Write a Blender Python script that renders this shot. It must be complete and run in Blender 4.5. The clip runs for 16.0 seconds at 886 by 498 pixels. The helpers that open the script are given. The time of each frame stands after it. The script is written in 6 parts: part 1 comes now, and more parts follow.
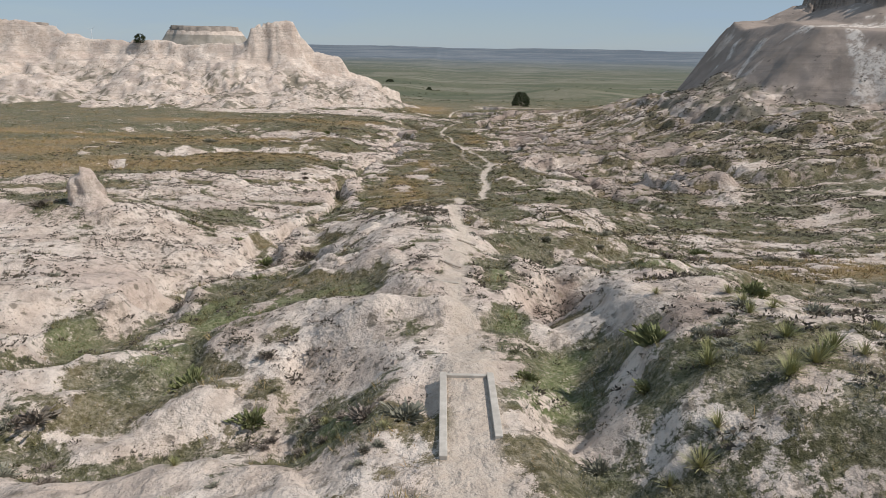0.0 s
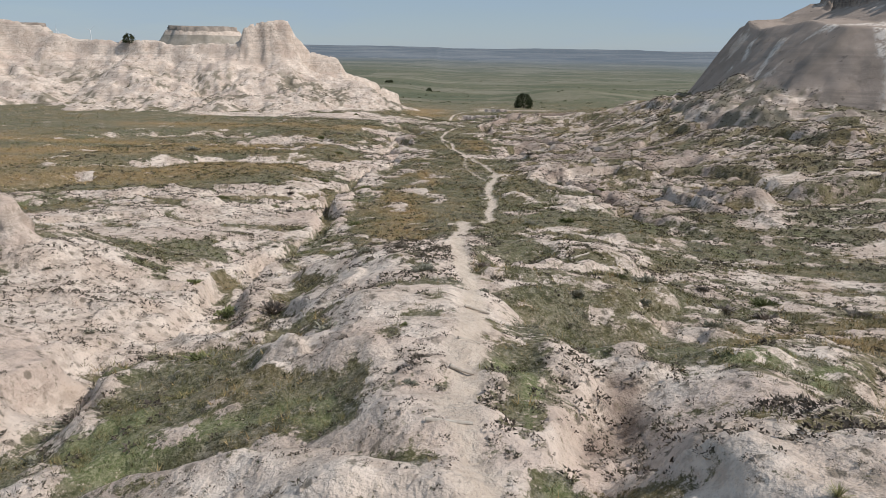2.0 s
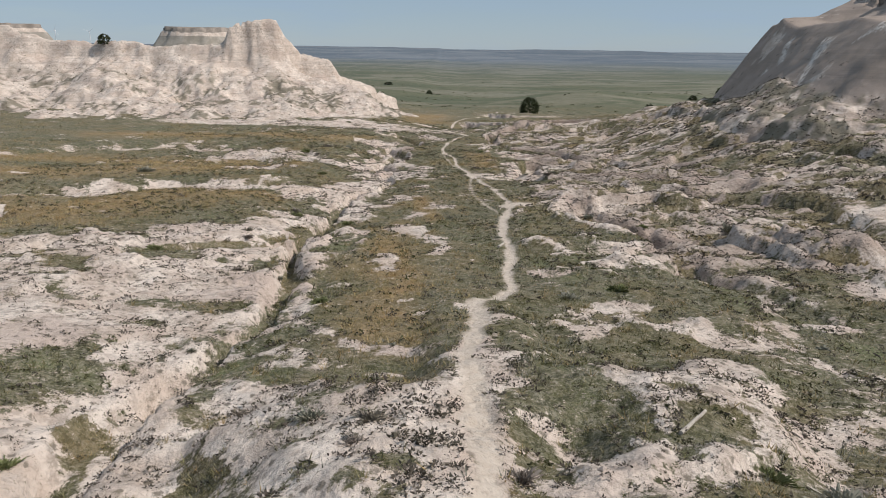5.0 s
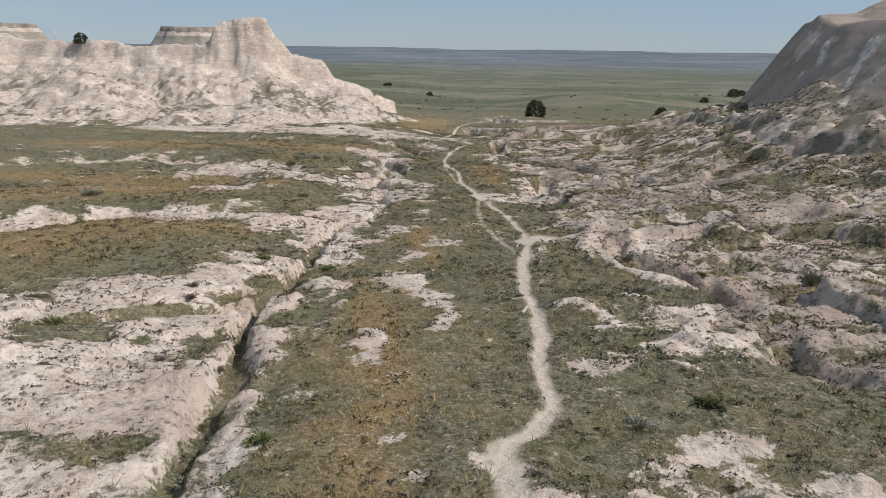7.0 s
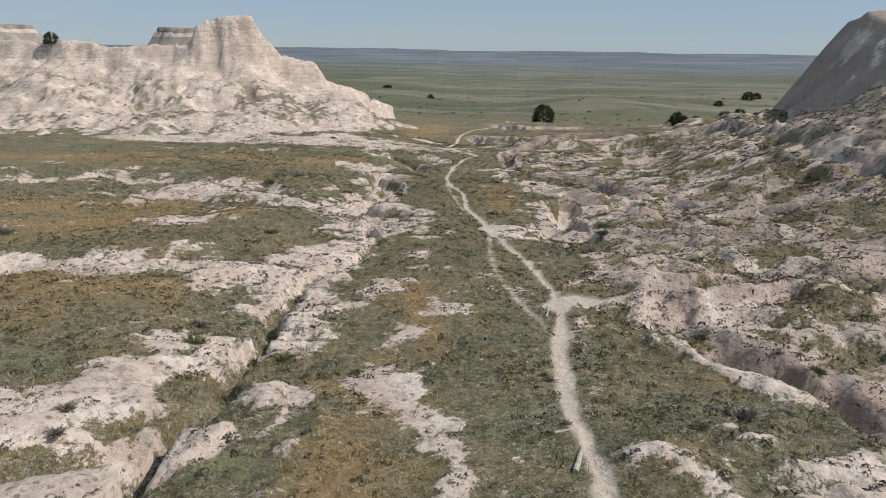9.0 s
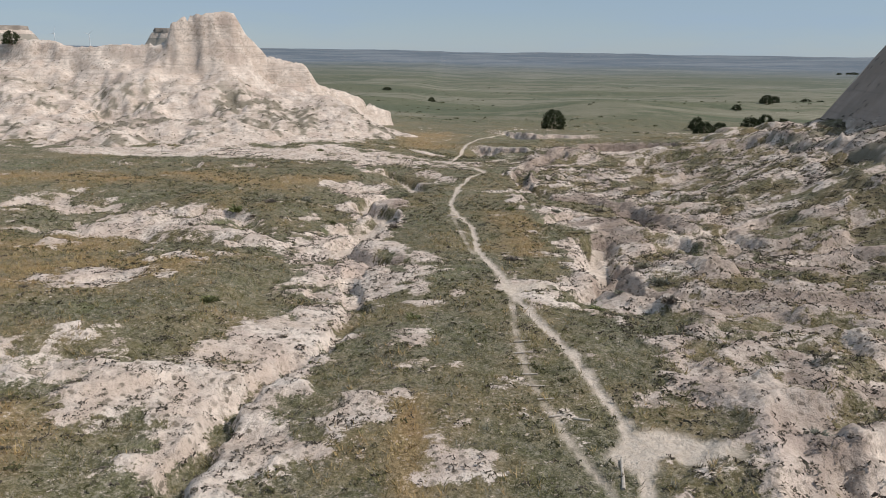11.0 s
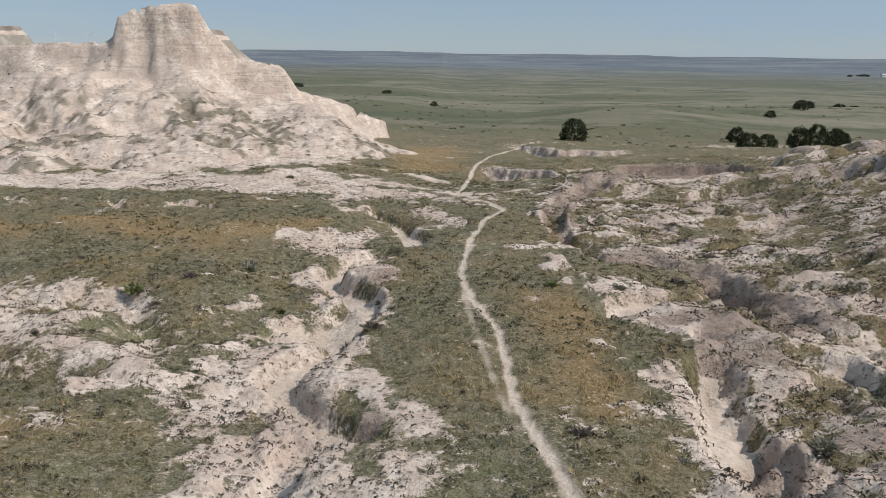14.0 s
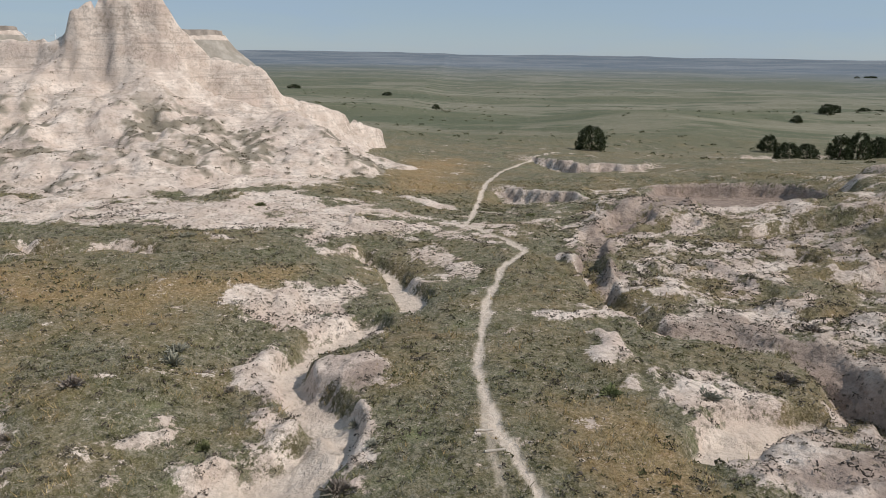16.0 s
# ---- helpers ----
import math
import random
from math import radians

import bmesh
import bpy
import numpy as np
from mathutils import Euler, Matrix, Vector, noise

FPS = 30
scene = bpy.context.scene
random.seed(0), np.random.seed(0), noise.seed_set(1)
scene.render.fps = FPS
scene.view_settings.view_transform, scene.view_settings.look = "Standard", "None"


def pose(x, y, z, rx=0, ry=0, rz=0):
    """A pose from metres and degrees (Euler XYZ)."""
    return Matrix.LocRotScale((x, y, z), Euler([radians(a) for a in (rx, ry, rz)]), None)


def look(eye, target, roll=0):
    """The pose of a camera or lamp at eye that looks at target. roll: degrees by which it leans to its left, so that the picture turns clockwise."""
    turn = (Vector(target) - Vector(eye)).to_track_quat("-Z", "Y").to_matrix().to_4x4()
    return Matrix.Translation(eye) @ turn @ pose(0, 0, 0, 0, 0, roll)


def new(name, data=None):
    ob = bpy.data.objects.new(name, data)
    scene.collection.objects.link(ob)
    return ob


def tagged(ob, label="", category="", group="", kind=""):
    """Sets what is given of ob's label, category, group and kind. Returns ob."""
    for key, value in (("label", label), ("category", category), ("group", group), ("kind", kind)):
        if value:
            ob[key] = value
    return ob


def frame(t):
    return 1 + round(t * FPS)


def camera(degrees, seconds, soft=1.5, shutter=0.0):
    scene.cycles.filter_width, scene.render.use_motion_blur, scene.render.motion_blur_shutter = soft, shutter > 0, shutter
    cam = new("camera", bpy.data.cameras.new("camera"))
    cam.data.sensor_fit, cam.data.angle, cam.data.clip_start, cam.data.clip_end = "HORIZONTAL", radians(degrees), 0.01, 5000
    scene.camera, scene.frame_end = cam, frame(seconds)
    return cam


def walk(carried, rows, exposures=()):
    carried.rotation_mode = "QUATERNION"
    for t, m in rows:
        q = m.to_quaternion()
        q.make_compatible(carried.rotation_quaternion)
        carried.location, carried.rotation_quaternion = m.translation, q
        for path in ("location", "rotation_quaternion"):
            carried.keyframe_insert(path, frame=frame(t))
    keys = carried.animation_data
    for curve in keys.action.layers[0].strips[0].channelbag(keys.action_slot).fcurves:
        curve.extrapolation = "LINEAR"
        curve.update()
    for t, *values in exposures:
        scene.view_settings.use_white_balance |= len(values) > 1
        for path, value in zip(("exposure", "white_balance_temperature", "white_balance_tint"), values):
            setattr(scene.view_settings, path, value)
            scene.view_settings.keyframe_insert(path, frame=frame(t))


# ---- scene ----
cam = camera(65.0, 16.0, soft=0.8)
ROWS = [
    (0.0, 0.000, 0.000, 16.600, 74.038, -0.900, 0.000),
    (0.5, -0.026, 2.213, 16.627, 74.024, -0.890, -0.000),
    (1.0, -0.033, 4.645, 16.629, 74.024, -0.880, -0.001),
    (1.5, -0.093, 7.217, 16.643, 74.024, -0.880, -0.001),
    (2.0, -0.116, 9.956, 16.651, 74.051, -0.870, -0.001),
    (2.5, -0.103, 12.821, 16.672, 74.064, -0.849, -0.002),
    (3.0, -0.107, 15.836, 16.670, 74.091, -0.829, -0.003),
    (3.5, -0.146, 19.035, 16.697, 74.104, -0.819, -0.003),
    (4.0, -0.166, 22.453, 16.699, 74.131, -0.817, 0.010),
    (6.5, -0.511, 41.952, 16.725, 74.131, -0.800, 0.062),
    (7.0, -0.581, 46.244, 16.713, 74.145, -0.810, 0.063),
    (7.5, -0.633, 50.649, 16.714, 74.158, -0.806, 0.089),
    (8.0, -0.684, 55.180, 16.729, 74.171, -0.784, 0.101),
    (8.5, -0.753, 59.801, 16.686, 74.211, -0.792, 0.115),
    (9.0, -0.804, 64.549, 16.657, 74.238, -0.797, 0.154),
    (11.5, -1.282, 90.330, 16.401, 74.372, -0.801, 0.273),
    (12.0, -1.366, 95.769, 16.347, 74.385, -0.787, 0.299),
    (12.5, -1.485, 101.239, 16.309, 74.398, -0.793, 0.325),
    (13.0, -1.605, 106.736, 16.271, 74.412, -0.808, 0.365),
    (13.5, -1.706, 112.217, 16.215, 74.438, -0.815, 0.392),
    (14.0, -1.790, 117.686, 16.178, 74.465, -0.818, 0.445),
    (14.5, -1.927, 123.211, 16.138, 74.492, -0.842, 0.485),
    (15.0, -2.065, 128.694, 16.100, 74.519, -0.857, 0.525),
    (15.5, -2.258, 134.098, 16.083, 74.532, -0.884, 0.553),
    (16.0, -2.418, 138.804, 16.056, 74.532, -0.901, 0.580),
]
walk(cam, [(t, pose(x, y, z, rx, ry, rz)) for t, x, y, z, rx, ry, rz in ROWS])

# ---------- world, sun ----------
SUN_ELEV, SUN_AZ = 48.0, 102.0          # degrees; azimuth clockwise from +y
world = bpy.data.worlds.new("world")
scene.world = world
world.use_nodes = True
wn = world.node_tree
sky = wn.nodes.new("ShaderNodeTexSky")
sky.sky_type = "NISHITA"
sky.sun_disc = False
sky.sun_elevation, sky.sun_rotation = radians(SUN_ELEV), radians(SUN_AZ)
sky.altitude, sky.air_density, sky.dust_density, sky.ozone_density = 1500, 1.0, 0.6, 1.2
tc = wn.nodes.new("ShaderNodeTexCoord")
stretch = wn.nodes.new("ShaderNodeMapping")
stretch.inputs["Scale"].default_value = (1.6, 1.6, 9.0)
veil = wn.nodes.new("ShaderNodeTexNoise")
veil.inputs["Scale"].default_value, veil.inputs["Detail"].default_value, veil.inputs["Roughness"].default_value = 1.3, 6, 0.6
amount = wn.nodes.new("ShaderNodeMapRange")
amount.interpolation_type = "SMOOTHSTEP"
for k, v in (("From Min", 0.38), ("From Max", 0.75), ("To Min", 0.6), ("To Max", 0.95)):
    amount.inputs[k].default_value = v
thin_cloud = wn.nodes.new("ShaderNodeMix")
thin_cloud.data_type = "RGBA"
thin_cloud.inputs[7].default_value = (4.6, 6.1, 7.9, 1)
wn.links.new(tc.outputs["Generated"], stretch.inputs[0])
wn.links.new(stretch.outputs[0], veil.inputs["Vector"])
wn.links.new(veil.outputs["Fac"], amount.inputs["Value"])
wn.links.new(amount.outputs[0], thin_cloud.inputs[0])
wn.links.new(sky.outputs[0], thin_cloud.inputs[6])
wn.links.new(thin_cloud.outputs[2], wn.nodes["Background"].inputs[0])
wn.nodes["Background"].inputs[1].default_value = 0.072
sun = new("sun", bpy.data.lights.new("sun", "SUN"))
sun.data.energy, sun.data.angle, sun.data.color = 3.7, radians(0.7), (1.0, 0.945, 0.90)
sdir = Vector((math.sin(radians(SUN_AZ)) * math.cos(radians(SUN_ELEV)), math.cos(radians(SUN_AZ)) * math.cos(radians(SUN_ELEV)), math.sin(radians(SUN_ELEV))))
sun.matrix_world = look(sdir * 200, (0, 0, 0))

# ---------- numeric helpers ----------
rng = np.random.default_rng(7)


def hash2(ix, iy, seed):
    h = (ix.astype(np.int64) * 374761393 + iy.astype(np.int64) * 668265263 + seed * 974711) & 0xFFFFFFFF
    h = ((h ^ (h >> 13)) * 1274126177) & 0xFFFFFFFF
    return ((h ^ (h >> 16)) & 0xFFFF) / 32767.5 - 1.0


def vnoise(x, y, seed=0):
    """Smooth noise from -1 to 1, one lump a unit."""
    x0, y0 = np.floor(x), np.floor(y)
    u, v = x - x0, y - y0
    u, v = u * u * u * (u * (u * 6 - 15) + 10), v * v * v * (v * (v * 6 - 15) + 10)
    a, b = hash2(x0, y0, seed), hash2(x0 + 1, y0, seed)
    c, d = hash2(x0, y0 + 1, seed), hash2(x0 + 1, y0 + 1, seed)
    return (a + (b - a) * u) * (1 - v) + (c + (d - c) * u) * v


def fbm(x, y, octaves=4, seed=0, gain=0.5):
    total, amp = 0, 1.0
    for i in range(octaves):
        total = total + amp * vnoise(x * 2.03 ** i + i * 17.3, y * 2.03 ** i - i * 9.1, seed + i)
        amp *= gain
    return total


def billow(x, y, octaves=4, seed=0, gain=0.5):
    """Rounded lumps with sharp creases between them, from 0 to about 1."""
    total, amp, norm = 0, 1.0, 0
    for i in range(octaves):
        total = total + amp * np.abs(vnoise(x * 2.1 ** i + i * 5.7, y * 2.1 ** i + i * 3.3, seed + 10 * i))
        norm += amp
        amp *= gain
    return total / norm * 1.9


def step(a, b, x):
    t = np.clip((x - a) / (b - a), 0, 1)
    return t * t * (3 - 2 * t)


def smax(a, b, k):
    h = np.clip(0.5 + 0.5 * (a - b) / k, 0, 1)
    return b + (a - b) * h + k * h * (1 - h) * 0.5


def poly(x, y, pts, reach=25.0):
    """Distance to a line of points (x, y, values ...), and the values there."""
    pts = np.array(pts, float)
    best = np.full(x.shape, 1e6)
    vals = [np.zeros(x.shape) for _ in range(pts.shape[1] - 2)]
    near = (x > pts[:, 0].min() - reach) & (x < pts[:, 0].max() + reach) & (y > pts[:, 1].min() - reach) & (y < pts[:, 1].max() + reach)
    idx = np.nonzero(near)
    if not len(idx[0]):
        return best, vals
    px, py = x[idx], y[idx]
    bd, bv = np.full(px.shape, 1e6), [np.zeros(px.shape) for _ in vals]
    for a, b in zip(pts[:-1], pts[1:]):
        dx, dy = b[0] - a[0], b[1] - a[1]
        t = np.clip(((px - a[0]) * dx + (py - a[1]) * dy) / (dx * dx + dy * dy), 0, 1)
        d = np.hypot(px - a[0] - t * dx, py - a[1] - t * dy)
        m = d < bd
        bd = np.where(m, d, bd)
        bv = [np.where(m, a[2 + i] + t * (b[2 + i] - a[2 + i]), v) for i, v in enumerate(bv)]
    best[idx] = bd
    for v, w in zip(vals, bv):
        v[idx] = w
    return best, vals


# ---------- the plan of the land ----------
# long profiles of the open ground at five stations across the valley: x, then (y, z)
PROFILES = []
PROFILES.append((-110, ((0, 6), (60, 4), (130, 0.5), (165, -2.5), (200, -2.5), (260, -1), (330, -5), (600, -11))))
PROFILES.append((-35, ((0, 6.5), (30, 5.5), (50, 4.6), (66, 2.5), (80, 1.5), (95, 0.2), (118, 0.0), (134, -0.8), (145, -2.2), (152, -3.0), (165, -3.1), (198, -2.7), (215, -2.7), (230, -2.2), (270, -1.5), (330, -6), (600, -11))))
PROFILES.append((0, ((0, 7), (20, 6.3), (40, 3.8), (55, 2.8), (70, 1.6), (80, 0.5), (98, -0.8), (115, -1.7), (136, -2.3), (160, -3.3), (182, -3.9), (210, -4.4), (240, -5), (330, -7), (600, -14))))
PROFILES.append((30, ((0, 9), (20, 8), (40, 4), (54, 1.6), (66, 0.4), (91, 0.3), (100, -0.4), (113, -0.4), (124, -1.7), (137, -1.2), (154, -3.3), (163, -4.0), (180, -4.8), (192, -5.3), (212, -4.4), (232, -2.6), (270, -4.5), (330, -7.5), (600, -15))))
PROFILES.append((70, ((0, 9), (60, 5), (95, 3.0), (125, 3.6), (150, 4.6), (180, 5.5), (214, 3.5), (250, -1.5), (300, -6), (600, -15))))
TRAIL_A = [(0.8, -20), (0.8, 10), (0.8, 16.4), (0.9, 21), (0.5, 25), (0.9, 30), (1.3, 36), (1.2, 45), (1.3, 54), (1.1, 58), (2, 66), (1.9, 70), (3.6, 72.8), (4.7, 75.5), (5, 82.5), (5.9, 89), (6.1, 97), (7, 106), (8.2, 113), (8.2, 117)]
TRAIL_B = [(8.2, 117), (7.5, 124), (6.2, 131), (5, 137), (4, 144), (2.4, 154), (2.2, 166), (0.6, 173.5), (-0.5, 182), (1, 194), (3, 206), (6.2, 212.5), (4, 219), (0, 226), (2, 240), (3, 253), (5.5, 266), (14, 296), (26, 318)]
SIDE_TRAIL = [(-0.3, 180), (0.0, 174), (0.3, 168), (1.0, 160), (1.6, 155), (2.2, 151)]
LOWER_SIDE_TRAIL = [(6.6, 108), (5.6, 113.5), (5.0, 116.5), (4.4, 119.7), (4.0, 123), (4.0, 126.5), (4.1, 131.4), (4.4, 138)]
RIDGES = []   # crest (x, y, z), half width of its back, fall
RIDGES.append(([(0.8, -20, 9.2), (0.8, 12, 8.6), (0.8, 16.5, 8.45), (1.0, 22, 7.95), (0.6, 27, 7.7), (0, 30, 7.5), (-1.2, 36.5, 7.25), (-0.9, 41, 6.4), (-1.2, 45, 6.2), (0.6, 51, 5.0), (2.6, 55, 4.3), (2.2, 62, 3.2), (2, 69, 2.0)], 1.4, 0.6))
RIDGES.append(([(-0.2, 21.8, 8.1), (-1.4, 21.4, 8.15), (-4.4, 22.6, 7.5), (-8, 21.9, 6.5), (-9.6, 21.7, 5.95)], 0.9, 0.8))
RIDGES.append(([(-1.6, 20.2, 7.9), (-4.2, 19.8, 7.0), (-6.5, 19.2, 6.5)], 1.2, 0.5))
RIDGES.append(([(-0.6, 28, 7.35), (-5.7, 28.4, 6.4), (-10.1, 27.6, 5.6), (-12.5, 29, 4.6)], 1.6, 0.55))
RIDGES.append(([(-26, 120, -0.2), (-22, 129, -0.8), (-22, 140, -0.8)], 3.0, 0.25))
RIDGES.append(([(7.8, 44.4, 5.3), (8.0, 50, 4.4), (8.5, 54, 4.2)], 1.2, 0.5))
RIDGES.append(([(-1.2, 36.5, 7.25), (-2.8, 33.4, 6.9), (-6, 34.5, 5.8), (-10, 34.5, 4.8), (-13.4, 33.7, 3.9)], 0.9, 0.7))
RIDGES.append(([(-1.3, 45, 6.1), (-3.2, 50, 5.4), (-6, 54, 4.0), (-8.3, 56, 2.9), (-12, 55.5, 1.6)], 2.2, 0.42))
RIDGES.append(([(1.5, 43, 5.9), (4.5, 44, 5.7), (7.8, 44.4, 5.4), (10.5, 46, 4.4)], 1.3, 0.45))
RIDGES.append(([(2.6, 54.5, 4.3), (6.2, 55, 4.2), (8.5, 54, 4.2), (12, 58, 3.0), (18, 62, 1.4)], 1.0, 0.5))
RIDGES.append(([(18, 0, 11), (9.5, 15, 10.0), (8.3, 22, 8.9), (9.2, 28, 7.9), (14, 33, 6.0), (19, 38.5, 4.2)], 1.5, 0.5))
RIDGES.append(([(8.5, 25, 8.4), (5.8, 26.3, 7.2)], 0.8, 0.8))
RIDGES.append(([(9.2, 28.5, 7.7), (7.6, 31.5, 6.8), (5.6, 31.8, 6.6), (4.6, 31.6, 6.3)], 0.7, 0.9))
RIDGES.append(([(1.0, 29, 7.6), (3.3, 31.8, 6.9), (3.0, 35, 6.2)], 0.6, 0.8))
RIDGES.append(([(3.5, 12, 8.1), (3.6, 20, 7.6), (4, 24, 7.0)], 1.6, 0.3))
RIDGES.append(([(0, 11.5, 8.3), (-4, 12, 7.5), (-8, 12.5, 6.9), (-14, 11, 6.8)], 1.6, 0.35))
RIDGES.append(([(-24, 16, 7.6), (-12.3, 19.3, 6.9)], 1.5, 0.7))
RIDGES.append(([(-46, 54, 5.2), (-26, 51, 5.4), (-20, 49, 4.7), (-15.5, 48.5, 3.2)], 2.0, 0.35))
RIDGES.append(([(-30, 33, 5.8), (-17, 38, 4.6)], 2.0, 0.4))
# steep-faced clay backs in the eastern badland
RIDGES.append(([(9, 90, 0.3), (12.6, 90.8, 0.5), (17, 95, -0.4), (19.3, 96.4, -0.9)], 1.2, 0.5))
RIDGES.append(([(17.5, 112.5, -1.3), (20, 113.4, -0.9), (24, 113, -0.8)], 0.8, 1.0))
RIDGES.append(([(21.5, 121.5, -2.1), (27.9, 124, -1.6), (32, 122.5, -1.6)], 0.8, 1.2))
RIDGES.append(([(19.5, 137.8, -1.8), (23.5, 138, -1.0), (27.6, 136.6, -0.8), (34, 136, -0.4)], 0.9, 1.1))
RIDGES.append(([(18.3, 151.5, -4.0), (23.4, 154, -3.1), (28, 151.5, -3.0), (34, 149, -2.4)], 0.8, 1.2))
RIDGES.append(([(18.6, 164.2, -4.4), (20.4, 164.6, -3.9), (22.3, 163.6, -3.9)], 0.8, 1.3))
LEFT_WASH_A = [(-14, 22, 3, 1.3), (-12.8, 29, 2.2, 0.9), (-14.5, 38, 1.8, 0.9), (-12.3, 44, 2.0, 0.9), (-13.8, 51, 1.6, 1.4), (-13.2, 58, 1.4, 1.4), (-11.6, 66, 1.2, 1.2), (-10.9, 72, 1.1, 1.1), (-11.8, 79, 1.0, 1.1), (-12.6, 85, 0.8, 1.0), (-13.2, 91, 0.7, 1.1), (-12.7, 96, 0.8, 1.2), (-13.1, 101, 0.9, 1.1), (-12.6, 107, 1.0, 1.3), (-13, 113, 1.0, 1.1), (-12.6, 119, 1.0, 1.1), (-11.0, 126, 0.9, 1.3)]
LEFT_WASH_B = [(-11.0, 126, 0.9, 1.3), (-8.9, 130, 0.8, 1.5), (-8.0, 135.5, 0.8, 1.6), (-8.9, 139.5, 1.2, 1.4), (-9.6, 145, 1.4, 1.0), (-8.6, 150, 1.4, 0.9)]
RIGHT_WASH_A = [(24, 72, 2, 0.8), (21, 84, 2.0, 1.1), (20.8, 91, 2.0, 1.4), (21.5, 98, 2.0, 1.2), (17, 104, 2.0, 1.2), (14.5, 109, 1.8, 1.2), (17, 116, 1.6, 1.2), (22, 117.5, 1.8, 1.2), (30, 118.5, 2.0, 1.2), (40, 122, 2.5, 1.0)]
RIGHT_WASH_B = [(34, 130, 2.4, 0.9), (25, 131, 2.2, 1.2), (20, 134, 2.2, 1.2), (14.5, 139, 2.0, 1.6), (13.2, 143.5, 1.6, 2.4), (15.5, 150, 2.0, 1.8)]
RIGHT_WASH_C = [(18, 166, 1.6, 1.0), (22, 168, 2.2, 1.2), (27, 174, 2.6, 1.3), (25.5, 183, 2.0, 1.4), (24.5, 188, 1.5, 1.4), (21, 190.5, 1.4, 1.4), (15, 191, 1.2, 1.3), (12.5, 199, 1.4, 1.4), (13, 210, 1.8, 1.3), (15, 219, 2.2, 1.3), (24, 229, 3, 1.6), (32, 236, 3, 1.8)]
DITCHES = []
DITCHES.append([(-10, 16.2, 1.8, 0.5), (-5, 16.6, 1.3, 0.5), (-2.6, 15.6, 0.9, 0.3), (-1.8, 15.2, 0.8, 0.2)])
DITCHES.append([(3.2, 14.5, 1.0, 0.3), (4.4, 17.5, 1.5, 0.3), (4.4, 22, 1.6, 0.6), (4.3, 27, 1.3, 0.9), (4.8, 30, 1.0, 0.4)])
DITCHES.append([(-12, 43.5, 1.6, 0.7), (-9.5, 45.5, 1.2, 0.9), (-7.6, 44, 0.8, 0.6)])
DITCHES.append([(34, 84, 2, 0.8), (29, 94, 1.8, 1.0), (22, 98, 1.6, 1.0)])
DITCHES.append([(44, 150, 2, 1), (33, 158, 2.2, 1.3), (27, 172, 2, 1.2)])
DITCHES.append([(-26, 86, 0.9, 0.6), (-20, 88.5, 0.9, 0.8), (-14.5, 93, 0.8, 0.9)])
DITCHES.append([(-28, 147.5, 1.2, 0.6), (-24, 144.5, 1.0, 0.7), (-21, 142, 0.8, 0.3)])
# low banks on the grassland: x, y, half width
BANKS = []
BANKS.append([(-88, 150, 3), (-76, 163, 3.6), (-67, 174, 4), (-54, 177, 4), (-42, 174, 3.8), (-31, 172, 3), (-23, 166, 2.4)])
BANKS.append([(-50, 107.5, 2.5), (-44, 113, 3.5), (-36, 118, 3.8), (-30, 119, 3.6), (-23, 121, 3)])
BANKS.append([(-45, 164, 1.6), (-34, 157, 2), (-26, 158, 1.8)])
BANKS.append([(-60, 208, 1), (-48, 207, 1), (-39, 204.5, 1.2), (-31, 204.5, 1), (-25, 208, 0.8)])
BANKS.append([(-60, 80, 2.5), (-53, 84, 2.5), (-50.5, 90, 2.8), (-47, 97, 2)])
# cut banks that drop towards the camera's start: x, y, drop
SCARPS = []
SCARPS.append([(5, 257, 0.4), (8.5, 254, 2.2), (13, 248, 2.4), (17, 246, 1.2), (20, 240, 0.4)])
SCARPS.append([(17, 304, 0.5), (21, 296, 2.2), (26, 287, 3.0), (30, 290, 2.0), (36, 286, 1.6), (42, 291, 0.3)])
SCARPS.append([(70, 318, 0.5), (82, 330, 2.5), (96, 334, 2.5), (110, 345, 0.5)])
BARE = []   # open soil: x, y, half width
BARE.append([(0.9, 17.5, 2.4), (0.6, 26, 2.2), (0.8, 30, 2.0), (1.1, 37, 1.8), (1.0, 46, 1.8), (1.6, 55, 2.0), (2, 61, 1.4)])
BARE.append([(-1.2, 21.3, 2.4), (-4.4, 22.6, 2.2), (-8.4, 21.8, 1.6)])
BARE.append([(-1.8, 36, 2.4), (-2.6, 33, 2.6), (-6, 34, 1.6)])
BARE.append([(2.7, 14.8, 0.6), (4.6, 13.7, 0.7)])
BARE.append([(5, 15, 0.4), (4.5, 15.3, 0.4)])
BARE.append([(-7.6, 17.6, 0.8), (-8.8, 17.2, 1)])
BARE.append([(-11.3, 18.4, 0.5), (-11, 18.7, 0.5)])
BARE.append([(2.3, 19.3, 0.6), (3.3, 18.8, 0.6), (3.3, 17.6, 0.3)])
BARE.append([(-8, 20.9, 0.7), (-4.3, 19.2, 1), (-2.3, 18.7, 0.9)])
BARE.append([(-5.6, 21.3, 1.4), (-2.9, 20.4, 1.3), (-0.8, 18.6, 0.9)])
BARE.append([(4.5, 20.8, 0.7), (3.6, 20.6, 0.4)])
BARE.append([(-9.4, 23.3, 0.8), (-7.1, 23.5, 0.8), (-4.7, 23.1, 0.9), (-2.2, 22.2, 1.1), (-0.7, 22.6, 0.9)])
BARE.append([(5.5, 25.1, 1.2), (6.1, 22.6, 0.7)])
BARE.append([(-4.1, 25.6, 0.9), (-1.6, 24.4, 0.7), (-0.4, 24, 0.6)])
